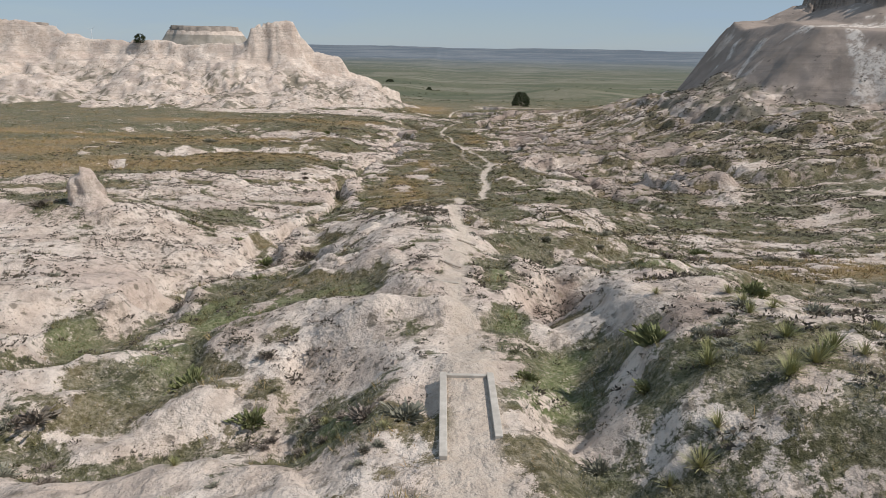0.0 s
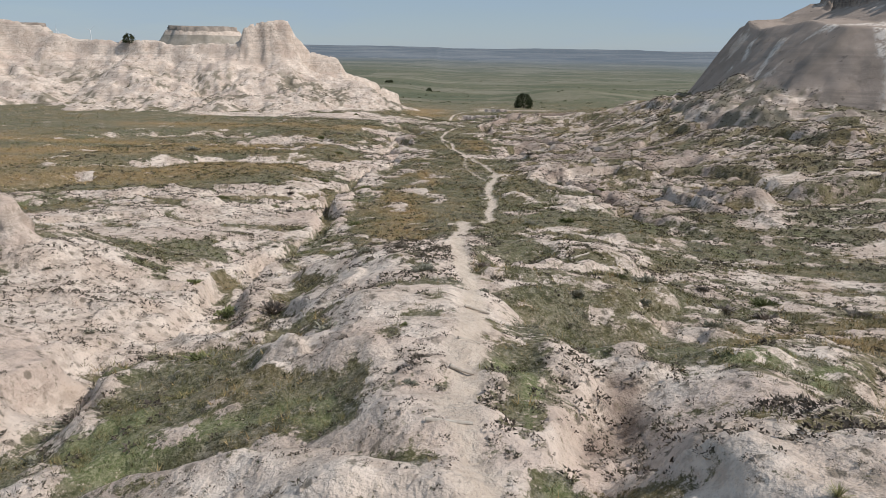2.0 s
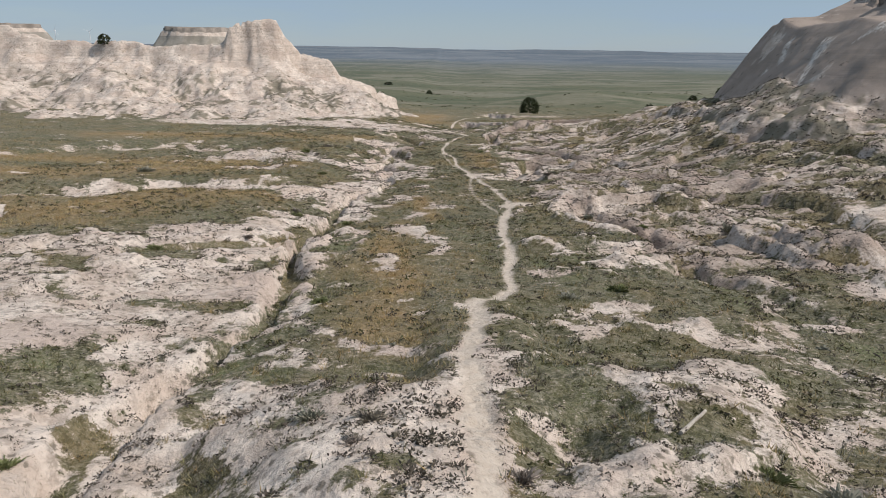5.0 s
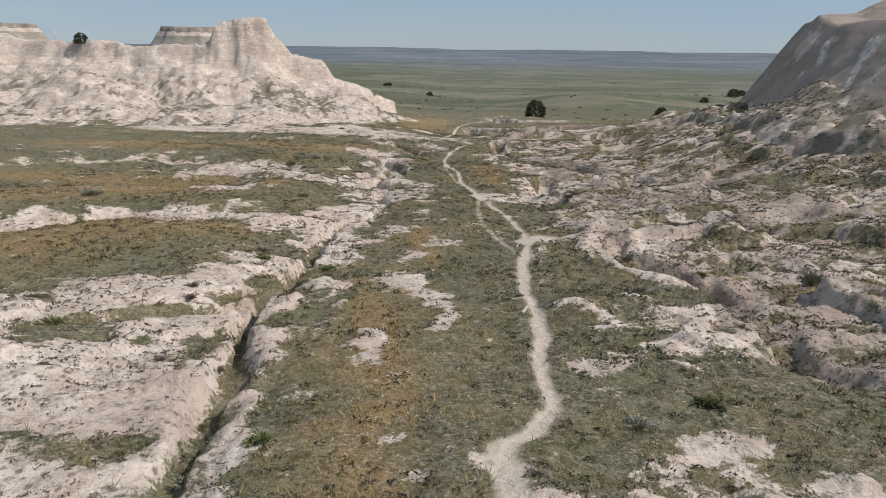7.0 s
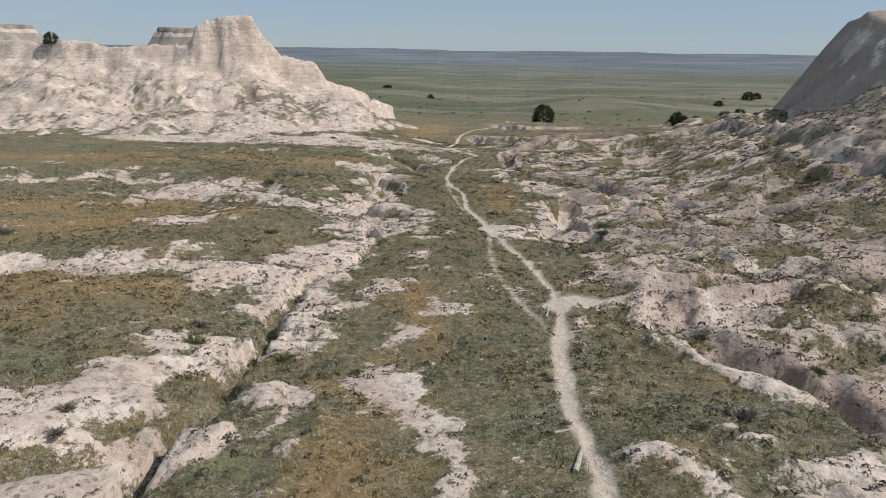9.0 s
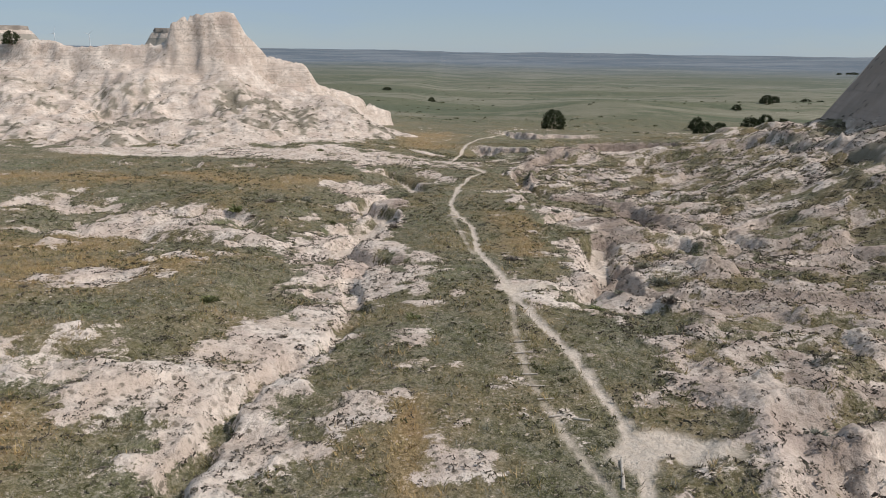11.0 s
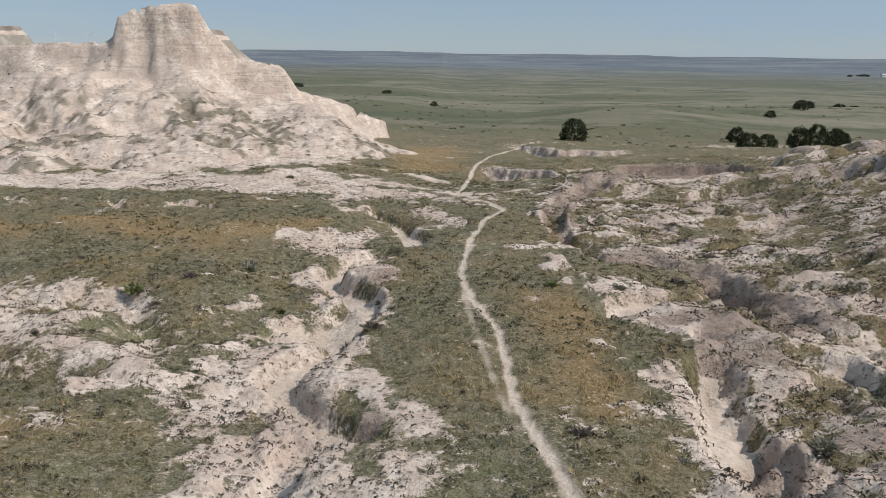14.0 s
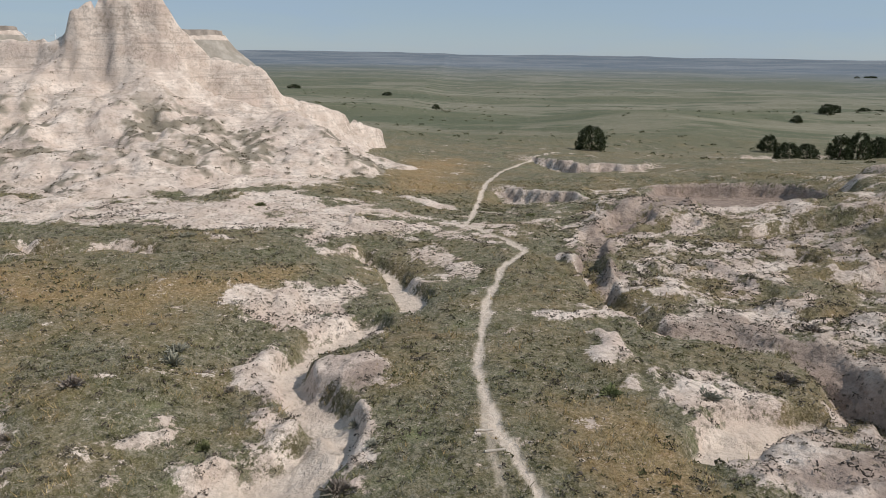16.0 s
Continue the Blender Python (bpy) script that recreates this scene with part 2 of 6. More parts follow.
BARE.append([(4.1, 26.8, 0.6), (5.7, 28, 1), (7.5, 27, 1.1), (8.5, 25.4, 0.9)])
BARE.append([(2.7, 27.8, 0.4), (3.5, 27, 0.4), (3.9, 26.7, 0.5)])
BARE.append([(-0.7, 30.9, 0.9), (-0.3, 27.2, 0.5)])
BARE.append([(4.7, 29, 0.7), (7.2, 29.9, 1.2)])
BARE.append([(5, 31.1, 0.6), (6.8, 30, 1.1), (8.2, 28.7, 0.8)])
BARE.append([(-11.7, 32.7, 0.7), (-11.9, 31.8, 0.3)])
BARE.append([(-16.2, 29.6, 2.2), (-15.1, 35.1, 1.9)])
BARE.append([(-1.8, 35.9, 1.1), (-1.7, 32.5, 1.3), (-2.8, 30.3, 0.9), (-5.5, 32.2, 1)])
BARE.append([(-14.9, 33.1, 1.2), (-14.7, 34.9, 1)])
BARE.append([(-5.2, 41, 0.9), (-2, 37, 1), (-0.9, 36.8, 0.7)])
BARE.append([(0.9, 41, 0.8), (1.2, 37.6, 0.6)])
BARE.append([(-16.3, 38.2, 2.5), (-15.2, 41.9, 1.8), (-11.8, 40.8, 1.1)])
BARE.append([(3.2, 42.6, 0.9), (5.5, 43, 0.8)])
BARE.append([(-14.8, 43.9, 1.2), (-14, 47.1, 0.6), (-12.9, 44.4, 1)])
BARE.append([(-7.5, 50.4, 1.3), (-3.6, 44.2, 1.6), (-1.8, 41.5, 1.1)])
BARE.append([(-22.9, 47.2, 2.2), (-20.5, 49.2, 1.8)])
BARE.append([(-1.1, 51.3, 1), (1, 46.2, 0.6)])
BARE.append([(8.7, 48.5, 1), (10.8, 49.7, 0.9)])
BARE.append([(4.6, 51.9, 1.1), (5.6, 47.1, 1.4)])
BARE.append([(-15.6, 53.7, 1.8), (-17.2, 48.9, 1.7)])
BARE.append([(-8.1, 58, 1.9), (-3.8, 48.9, 1.9), (-1.5, 49.2, 1.4)])
BARE.append([(6.3, 55.9, 1.2), (11.4, 58.4, 2)])
BARE.append([(-4.7, 62.6, 0.8), (-1.9, 62.5, 0.8), (0.5, 61.4, 0.8)])
BARE.append([(-23.2, 66.7, 3), (-17.2, 63.7, 2.3), (-14.5, 60.1, 1.8)])
BARE.append([(7.8, 67, 1), (11, 67.5, 0.6), (12.5, 66.5, 0.6), (13.8, 65, 0.8)])
BARE.append([(-15.4, 69.4, 1.7), (-15, 64.7, 2)])
BARE.append([(-9.8, 77, 0.6), (-9.4, 72, 0.9), (-9.4, 67.7, 1.3), (-6.6, 64.3, 0.9)])
BARE.append([(10.9, 72, 1.5), (12.4, 71, 0.9)])
BARE.append([(-29.2, 74.7, 4), (-23, 73.4, 2.8)])
BARE.append([(-15.8, 87.4, 2.1), (-15, 80.5, 1.6), (-12.8, 75.1, 1.3), (-13.1, 71.2, 2)])
BARE.append([(-14.5, 73.6, 1.8), (-15.1, 85.8, 1.4)])
BARE.append([(-14.8, 81.7, 2), (-15.4, 79.3, 1.6)])
BARE.append([(-10.4, 86, 1.2), (-10.2, 82.1, 1.1), (-11.4, 81, 0.8)])
BARE.append([(-4.3, 84.5, 0.7), (-4.4, 81.6, 0.7)])
BARE.append([(-4.5, 83.8, 0.7), (-4.2, 84.1, 0.7)])
BARE.append([(14.5, 84.3, 1.5), (17.1, 84.2, 1.5)])
BARE.append([(-18.2, 86.1, 1.9), (-16.1, 87.7, 2), (-14.5, 89.7, 1.3)])
BARE.append([(13.6, 88.5, 1.5), (17.6, 91, 0.5), (15, 84.3, 1.6)])
BARE.append([(-25.9, 82.7, 2.9), (-24.4, 90, 2.7), (-20.3, 93.4, 2.3)])
BARE.append([(17.8, 92.6, 0.3), (16.7, 88.6, 0.7), (14.1, 87.4, 1.6)])
BARE.append([(12.6, 91.4, 0.7), (12.9, 91.7, 0.7)])
BARE.append([(-19, 94.2, 1.8), (-18.9, 92.2, 1.2)])
BARE.append([(-23.3, 90.9, 2.6), (-20.2, 93.5, 2.6), (-17.5, 97, 1.6)])
BARE.append([(-4.3, 101.2, 1.2), (-2.1, 97.2, 1.3), (0, 91.8, 0.8), (0.7, 87.6, 0.5)])
BARE.append([(-8.6, 97.2, 1.5), (-9.5, 94.5, 1.2), (-10.5, 91.9, 1.3)])
BARE.append([(-8.6, 96.6, 1.5), (-8.3, 96.9, 1.5)])
BARE.append([(-4.9, 102, 1.3), (-2.2, 98.1, 1.2), (-0.8, 94.7, 0.8), (0.6, 91.7, 0.9)])
BARE.append([(15.4, 100.6, 0.8), (16.8, 97.9, 1.8)])
BARE.append([(14.3, 104, 0.5), (14.6, 99.7, 0.5), (15.6, 98.6, 0.8)])
BARE.append([(-17.8, 98.4, 2), (-15.2, 103.9, 1.1)])
BARE.append([(-14.3, 104.6, 1.1), (-15.8, 104.1, 2.2), (-17.3, 100.6, 1.7), (-16.5, 96.9, 1.2)])
BARE.append([(-16.5, 103.2, 2.2), (-17.4, 99.9, 1.2)])
BARE.append([(-15.1, 113.1, 1.3), (-14.8, 113.4, 1.3)])
BARE.append([(1.1, 113.2, 1.4), (1.4, 113.5, 1.4)])
BARE.append([(-12.2, 123.5, 1.7), (-10.4, 112.2, 1.4), (-9.9, 106, 1.4)])
BARE.append([(14.2, 120.4, 2.9), (16.6, 116.3, 2.7), (13.2, 110.2, 1.2)])
BARE.append([(-7.8, 116.8, 1.1), (-7.5, 117.1, 1.1)])
BARE.append([(-6.6, 117.9, 1.2), (-6.3, 118.2, 1.2)])
BARE.append([(-17.8, 120.6, 2.8), (-18.9, 118, 1.5), (-18.9, 115.8, 1.5)])
BARE.append([(15.4, 123.6, 1.3), (14.8, 117.6, 1.5), (15, 115.7, 1.1)])
BARE.append([(-3.4, 119.8, 0.7), (-3.1, 120.1, 0.7)])
BARE.append([(-15.1, 119.7, 2.8), (-18.3, 120, 1.9)])
BARE.append([(-10.6, 120.3, 1.8), (-13, 119.7, 1.5)])
BARE.append([(-11.6, 131.6, 2.3), (-13.9, 127.3, 2.5), (-16.5, 125.5, 1.4)])
BARE.append([(11.2, 135.4, 0.5), (11.4, 130.5, 0.7), (13.2, 127.5, 0.9)])
BARE.append([(-10.7, 135.5, 1.3), (-10.4, 135.8, 1.3)])
BARE.append([(4.4, 140.4, 0.8), (6.5, 138.9, 0.9), (8.5, 136.7, 1), (10, 135.3, 1.2), (11.1, 133.6, 1.1)])
BARE.append([(-30.5, 137, 3.3), (-28.9, 140.9, 2.5)])
BARE.append([(-12, 141.3, 1.8), (-11.7, 141.6, 1.8)])
BARE.append([(-7, 142.1, 1.8), (-6.7, 142.4, 1.8)])
BARE.append([(6.5, 141.3, 1.3), (10.2, 142, 2.7), (14.1, 143.3, 2.4)])
BARE.append([(-6.4, 144.5, 1.4), (-8.2, 142.9, 1.4), (-6.4, 139.4, 0.9)])
BARE.append([(13.7, 151, 2.1), (14.1, 135.8, 1.5)])
BARE.append([(7.1, 141.8, 1.7), (10.2, 142.5, 2.1), (15.6, 148.9, 2.9)])
BARE.append([(-11.7, 150.2, 2.4), (-13, 145, 1.8), (-13.7, 142.8, 1)])
BARE.append([(-29.8, 151, 1.1), (-26.1, 147.7, 0.6)])
BARE.append([(-12.2, 161.7, 4), (-6.7, 141.4, 2.2)])
BARE.append([(12.3, 154.5, 1.1), (12.2, 149.4, 1.2)])
BARE.append([(-8.8, 156.9, 1.6), (-7.2, 158.7, 1.3), (-4.4, 155, 1.2), (-3.1, 151.8, 1.7)])
BARE.append([(-23.2, 155.4, 2.1), (-21.6, 157.9, 2.9), (-18.4, 157.7, 2.5)])
BARE.append([(12.3, 158.6, 1.2), (14.1, 158.1, 1.4), (14.2, 156, 0.7)])
BARE.append([(-15.2, 152.8, 1.9), (-15.1, 157.2, 2), (-14.8, 162.5, 1.9), (-13.5, 165.9, 1.8)])
BARE.append([(-12.6, 163, 3), (-14.2, 157.7, 1.8)])
BARE.append([(-17.4, 160.9, 1.1), (-17.1, 161.2, 1.1)])
BARE.append([(-41, 161, 3.4), (-35.3, 163, 3.4)])
BARE.append([(-36.2, 161, 2.5), (-32.7, 163.7, 3.3)])
BARE.append([(-8.2, 167.1, 1), (-7.9, 167.4, 1)])
BARE.append([(14.2, 176.8, 3.7), (17.3, 168.5, 1.7)])
BARE.append([(-5.7, 177, 0.7), (-6.3, 173.1, 1.5), (-7.7, 169.8, 1.5)])
BARE.append([(11.8, 177.8, 1.1), (14.3, 179.4, 2.4), (17, 178.8, 2)])
BARE.append([(-14.9, 183.4, 1.2), (-12.9, 178.4, 1.5), (-11.8, 175.2, 1)])
BARE.append([(-9.9, 181.8, 1.4), (-8, 181.4, 1.7)])
BARE.append([(9.1, 187.4, 0.9), (9.9, 183.6, 0.6)])
BARE.append([(5.7, 191.8, 0.6), (7.3, 190.5, 0.5), (10.3, 193.2, 1.2)])
BARE.append([(-16.1, 195.4, 4.3), (-11.6, 192.6, 3.1)])
BARE.append([(19.4, 193.5, 3), (24.7, 194.8, 3.2)])
BARE.append([(-12, 200.8, 1.6), (-13.8, 196.4, 3.5), (-15.9, 192.5, 2.4)])
BARE.append([(10.4, 211.3, 0.7), (11.5, 207.3, 0.8), (13.5, 208.7, 0.6)])
BARE.append([(-15.4, 219.9, 2.7), (-17.3, 212.3, 1.9)])
BARE.append([(-26.2, 230.6, 4.7), (-18.6, 222.6, 3.6), (-14, 230.4, 3.1)])
BARE.append([(-7, 243.9, 3.5), (-1.8, 236.6, 2)])
BARE.append([(-50, 36, 10), (-30, 33, 10), (-20, 44, 8)])
BARE.append([(-44, 76, 3.5), (-30, 86, 3), (-22, 95, 3)])
BARE.append([(2.6, 17, 1.5), (2.7, 21, 1.5)])
BARE.append([(4.6, 14.6, 0.8), (5.6, 16.4, 1.0), (6.6, 16, 0.7)])
BARE.append([(-18, 10, 4), (-12.4, 19, 1.4)])
BARE.append([(-11, 13.6, 1.4), (-7.5, 14.6, 1.2), (-5, 14.8, 1.0)])
BARE.append([(6.6, 17, 1.0), (7.6, 19, 1.4)])
BARE.append([(-48, 50, 9), (-36, 62, 9), (-26, 66, 8), (-20, 78, 6)])
BARE.append([(-36, 42, 9), (-24, 36, 8), (-18, 30, 5)])
BARE.append([(-70, 219, 5), (-45, 219, 5.5), (-30, 220, 5.5), (-18, 222, 4.5), (-10, 221, 2.5)])
BARE.append([(-50, 240, 14), (-30, 250, 10), (-18, 270, 6)])
BARE.append([(8, 253, 1.2), (13, 246.5, 1.6), (17, 245, 1.4)])
BARE.append([(20, 295, 1.2), (26, 285.5, 1.6), (30, 289, 0.8)])
GRASSY = []   # green hollows inside the open soil: x, y, half width
GRASSY.append([(-2.9, 16.9, 0.7), (-1.6, 15.3, 0.6)])
GRASSY.append([(4.2, 18.7, 0.9), (2.6, 16.2, 1.1), (4, 16.5, 0.8)])
GRASSY.append([(2.4, 21.3, 0.7), (2.2, 22.5, 0.4)])
GRASSY.append([(-14.8, 27.7, 2.1), (-9.7, 19.5, 1.4), (-10.5, 25.1, 0.7)])
GRASSY.append([(2, 25.1, 0.3), (2.3, 25.4, 0.3)])
GRASSY.append([(-2.6, 29.2, 0.5), (-2.7, 27.3, 0.9), (-4.8, 28, 1), (-6.7, 27.6, 1.5), (-8.5, 26.9, 1.9)])
GRASSY.append([(-6.8, 27.6, 1.8), (-4.1, 28.8, 1.4), (-2.7, 28.3, 0.9)])
GRASSY.append([(-10.1, 28, 1.7), (-8.9, 29.4, 1)])
GRASSY.append([(-9.6, 34.4, 1.1), (-11.7, 33.5, 0.7)])
GRASSY.append([(5.5, 39.5, 1.5), (8, 39.4, 1.6), (9, 32.8, 1.7)])
GRASSY.append([(3.3, 41.1, 0.7), (5.6, 41.8, 1.3)])
GRASSY.append([(-10.3, 44.8, 1.4), (-6.9, 41.1, 1.1)])
GRASSY.append([(-12, 46.1, 0.7), (-9, 43.9, 1.3)])
GRASSY.append([(10.7, 46.6, 1.7), (12.9, 45.7, 2.4)])
GRASSY.append([(-14.5, 53.1, 1.1), (-13.8, 55.3, 0.8)])
GRASSY.append([(9.7, 66.3, 0.9), (10, 66.6, 0.9)])
GRASSY.append([(6.9, 73.7, 1.5), (4.9, 68.9, 1.5)])
GRASSY.append([(4.8, 70.6, 1.7), (9.5, 73.8, 1.8)])
GRASSY.append([(14.1, 76.8, 2), (17.2, 72.7, 2.5)])
GRASSY.append([(18.8, 75.4, 3.3), (25.6, 75.3, 4)])
GRASSY.append([(-22.8, 87.6, 0.7), (-20.8, 89.3, 0.6), (-17.9, 91.8, 0.5), (-14.4, 93.9, 0.7)])
GRASSY.append([(9.6, 103.3, 2.1), (11.7, 100, 1.9), (11.4, 95, 2.3)])
GRASSY.append([(-5.5, 139, 1.2), (-5.8, 134.6, 1.1)])
GRASSY.append([(13.9, 186.2, 2.2), (17.4, 184.6, 3.1), (20.8, 183.2, 1.3)])
GRASSY.append([(-2.6, 15.4, 0.9), (-1.2, 15, 0.8)])
GRASSY.append([(2.3, 34.5, 0.6), (5.6, 39.3, 1.2), (9.7, 40.0, 1.1), (9.6, 30.9, 0.9), (13.9, 33.6, 1.4), (19.8, 38.9, 2.1)])
GRASSY.append([(8.6, 30.7, 0.6), (10.6, 29.2, 0.6), (14.6, 31.2, 0.9)])
GRASSY.append([(2.5, 30.6, 0.4), (2.3, 26.8, 0.35), (2.4, 24.0, 0.2)])
GRASSY.append([(3.7, 41.2, 0.7), (7.4, 41.9, 0.7), (11.6, 43.6, 0.8)])
GRASSY.append([(28.5, 59.9, 1.9), (31.9, 58.5, 2.4)])
BARE.append([(6.5, 37.5, 0.9), (9.5, 41, 1.0), (14, 40, 1.2)])
BARE.append([(-22.8, 162.7, 0.8), (-18.1, 163.2, 0.9), (-15.8, 166.4, 1.3), (-13.4, 170.5, 2.2), (-12.6, 164.6, 1.9)])
BARE.append([(-23.5, 168.1, 0.35), (-22.4, 168.8, 0.4)])
BARE.append([(-18.4, 172.0, 0.4), (-17.3, 173.1, 0.5)])
DRY = []   # straw-coloured grass: x, y, half width
DRY.append([(-2.5, 64, 3), (-3.5, 72, 2.5), (-4, 80, 2.5), (-4, 92, 2), (-5, 104, 2)])
DRY.append([(-60, 90, 6), (-40, 104, 8), (-30, 112, 6), (-22, 114, 3)])
DRY.append([(14, 37, 2.0), (20, 41, 3.2), (28, 42, 3.8), (36, 46, 4)])
DRY.append([(-70, 120, 7), (-50, 128, 6), (-30, 138, 5), (-24, 142, 3)])
DRY.append([(-80, 190, 6), (-50, 190, 5)])
DRY.append([(-100, 150, 14), (-62, 150, 9), (-40, 152, 6)])
DRY.append([(-95, 112, 12), (-62, 108, 8)])
DRY.append([(-40, 142, 4), (-26, 146, 4)])
DRY.append([(6, 156, 3), (7.5, 166, 3.5), (7, 176, 3)])
DRY.append([(-45, 196, 4), (-25, 190, 4), (-20, 200, 3)])
DRY.append([(-8, 250, 6), (-6, 270, 8), (-2, 290, 6)])
DRY.append([(-2, 118, 1.6), (-1, 104, 1.6)])


FLOORS = []   # clean sand on the floors of washes: x, y, half width
FLOORS.append([(14.6, 142.1, 0.7), (13, 142.2, 0.9), (10.6, 139.4, 0.3), (10.1, 138.1, 0.2)])
FLOORS.append([(16.7, 159.4, 0.6), (14.1, 150.7, 0.6)])
FLOORS.append([(16.8, 161, 0.6), (15.3, 156.6, 0.8), (12.8, 151, 0.8)])
FLOORS.append([(-9.9, 172.4, 1.3), (-9.8, 166.4, 0.9), (-12, 162.6, 0.8), (-12.9, 158.7, 0.8), (-11.5, 156.4, 0.5), (-8.1, 152.9, 0.6), (-6.2, 151.3, 0.4)])
FLOORS.append([(11.5, 172.3, 0.6), (13.8, 173.6, 1.4), (17.5, 176, 1.5), (21, 177.5, 1)])
FLOORS.append([(-8.9, 193, 1.2), (-11.9, 188.3, 1.3), (-13, 183.5, 0.8), (-11.5, 179.4, 0.9), (-9, 176.4, 1.4), (-8.3, 174.1, 1.2), (-9.1, 171.3, 1.4), (-11.2, 169.8, 1.9), (-13.1, 168.5, 2.2)])
FLOORS.append([(-11.4, 211.4, 0.4), (-8.4, 208.5, 0.5), (-6.6, 204, 0.9), (-5.3, 200.4, 1.1), (-5.6, 195.8, 0.6)])
FACES = []   # smooth steep grey clay faces: x, y, half width
FACES.append([(23, 119.6, 1.2), (28, 121.6, 1.7), (31.5, 120.5, 1.3)])
FACES.append([(20.5, 135.8, 1.0), (24.5, 136, 1.4), (28, 134.6, 1.2), (33, 134, 1.0)])
FACES.append([(19.5, 150, 1.0), (23.8, 152, 1.5), (28.5, 149.6, 1.6), (34, 147, 1.4)])
FACES.append([(18.6, 162.6, 1.2), (21.6, 162, 1.3)])
FACES.append([(20.5, 92.5, 1.2), (21.5, 97, 1.4)])
MUD = []   # grey-brown clay faces: x, y, half width
MUD.append([(6.4, 16.7, 0.8), (7.7, 18.2, 0.8)])
MUD.append([(5.3, 29.9, 0.7), (4.1, 26.7, 0.4)])
MUD.append([(21.9, 95.5, 1.4), (18.4, 87.7, 1)])
MUD.append([(18.7, 105.4, 1.7), (20.2, 102.7, 1.9), (22.1, 99.9, 1.4)])
MUD.append([(20.2, 124, 1.4), (18.9, 119.6, 1.3)])
MUD.append([(-5.8, 152.6, 0.8), (-5.5, 152.9, 0.8)])
MUD.append([(18, 163, 1.6), (20.5, 162.6, 1.6)])
MUD.append([(15.7, 169.2, 1.3), (19.3, 169.4, 2.1)])
MUD.append([(-7.1, 179.1, 1.3), (-6, 180.9, 0.5)])
MUD.append([(15.7, 192.2, 1), (20.2, 191.8, 3), (24.2, 189.7, 1), (25.2, 187.8, 1.7), (25.9, 184.2, 2.4), (25.6, 183.4, 1.4)])
SPARSE = []   # thin growth with soil showing through: x, y, half width
SPARSE.append([(5.9, 14.7, 1.1), (7.5, 14.6, 1), (6.3, 13, 1.2)])
SPARSE.append([(-6.3, 18.2, 1), (-8.7, 18.8, 1)])
SPARSE.append([(2.8, 29.8, 0.4), (2.9, 27.4, 0.4)])
SPARSE.append([(-11, 55.2, 2.1), (-6.2, 44.9, 1.9), (-3.1, 40.6, 1.4)])
SPARSE.append([(-20.9, 55.7, 3), (-19.4, 58.9, 2.1)])
SPARSE.append([(19.1, 62.6, 3.1), (24.6, 61.7, 2.4)])
SPARSE.append([(10.4, 75.8, 1.6), (7.5, 69.1, 1)])
SPARSE.append([(-19.9, 77.1, 2.1), (-21.7, 73.8, 1.7), (-20.5, 84.7, 1.2)])
SPARSE.append([(-21, 77.4, 4), (-18, 81.5, 2.6)])
SPARSE.append([(11.6, 83.7, 2.6), (7.9, 81.5, 1.6)])
SPARSE.append([(7.9, 91.9, 1.5), (9.9, 90.4, 1.5)])
SPARSE.append([(-3.1, 108.7, 1.5), (-3.8, 103.5, 1)])
SPARSE.append([(-4.2, 130.7, 1.1), (-2.8, 124.2, 1.3)])
SPARSE.append([(-4.5, 150.4, 1.6), (-3, 144, 1), (-3.3, 136.6, 1.1)])
SPARSE.append([(-24.8, 158.9, 6.1), (-28.7, 150.4, 3.4)])
SPARSE.append([(-37.3, 167.7, 5.4), (-37, 168, 5.4)])
SPARSE.append([(-29, 162.9, 2.5), (-25.9, 165.7, 3), (-20.8, 165.3, 2.5), (-17.2, 162.5, 1.9)])
SPARSE.append([(-4.3, 211.6, 2.5), (-1.9, 206.5, 1.7)])
SPARSE.append([(-16.5, 36.9, 1.6), (-17.2, 42.4, 1.2)])
SPARSE.append([(18, 70, 5), (28, 76, 7), (40, 84, 9), (54, 90, 12)])
SPARSE.append([(13, 50, 3), (22, 54, 4), (34, 60, 6), (50, 70, 9)])
SPARSE.append([(-15, 35, 4), (-12, 41, 4.5), (-9, 48, 4), (-13, 54, 4)])
SPARSE.append([(6, 10, 5), (9, 18, 6), (13, 26, 6)])
SPARSE.append([(-16, 8, 9), (-4, 11, 6), (-8, 15, 5)])
SPARSE.append([(4, 40, 3), (6, 50, 4)])
SPARSE.append([(9, 38, 3), (16, 46, 4), (26, 50, 5), (38, 54, 7)])
SPARSE.append([(-40, 226, 10), (-14, 222, 7), (6, 230, 7), (14, 226, 8)])
SPARSE.append([(-25.1, 167.4, 1.8), (-20.7, 165.7, 2.0), (-18.4, 169.2, 1.8)])


# the grass gives way to badland east of this line
EDGE_Y = [75, 88, 95, 104, 110, 118, 125, 135, 142, 150, 158, 168, 175, 180, 187, 195, 203, 210, 220, 240]
EDGE_X = [22, 19, 21, 19, 14, 13, 13.5, 13.5, 11, 13, 13.5, 17, 16, 22, 24, 17, 12, 11, 14, 18]


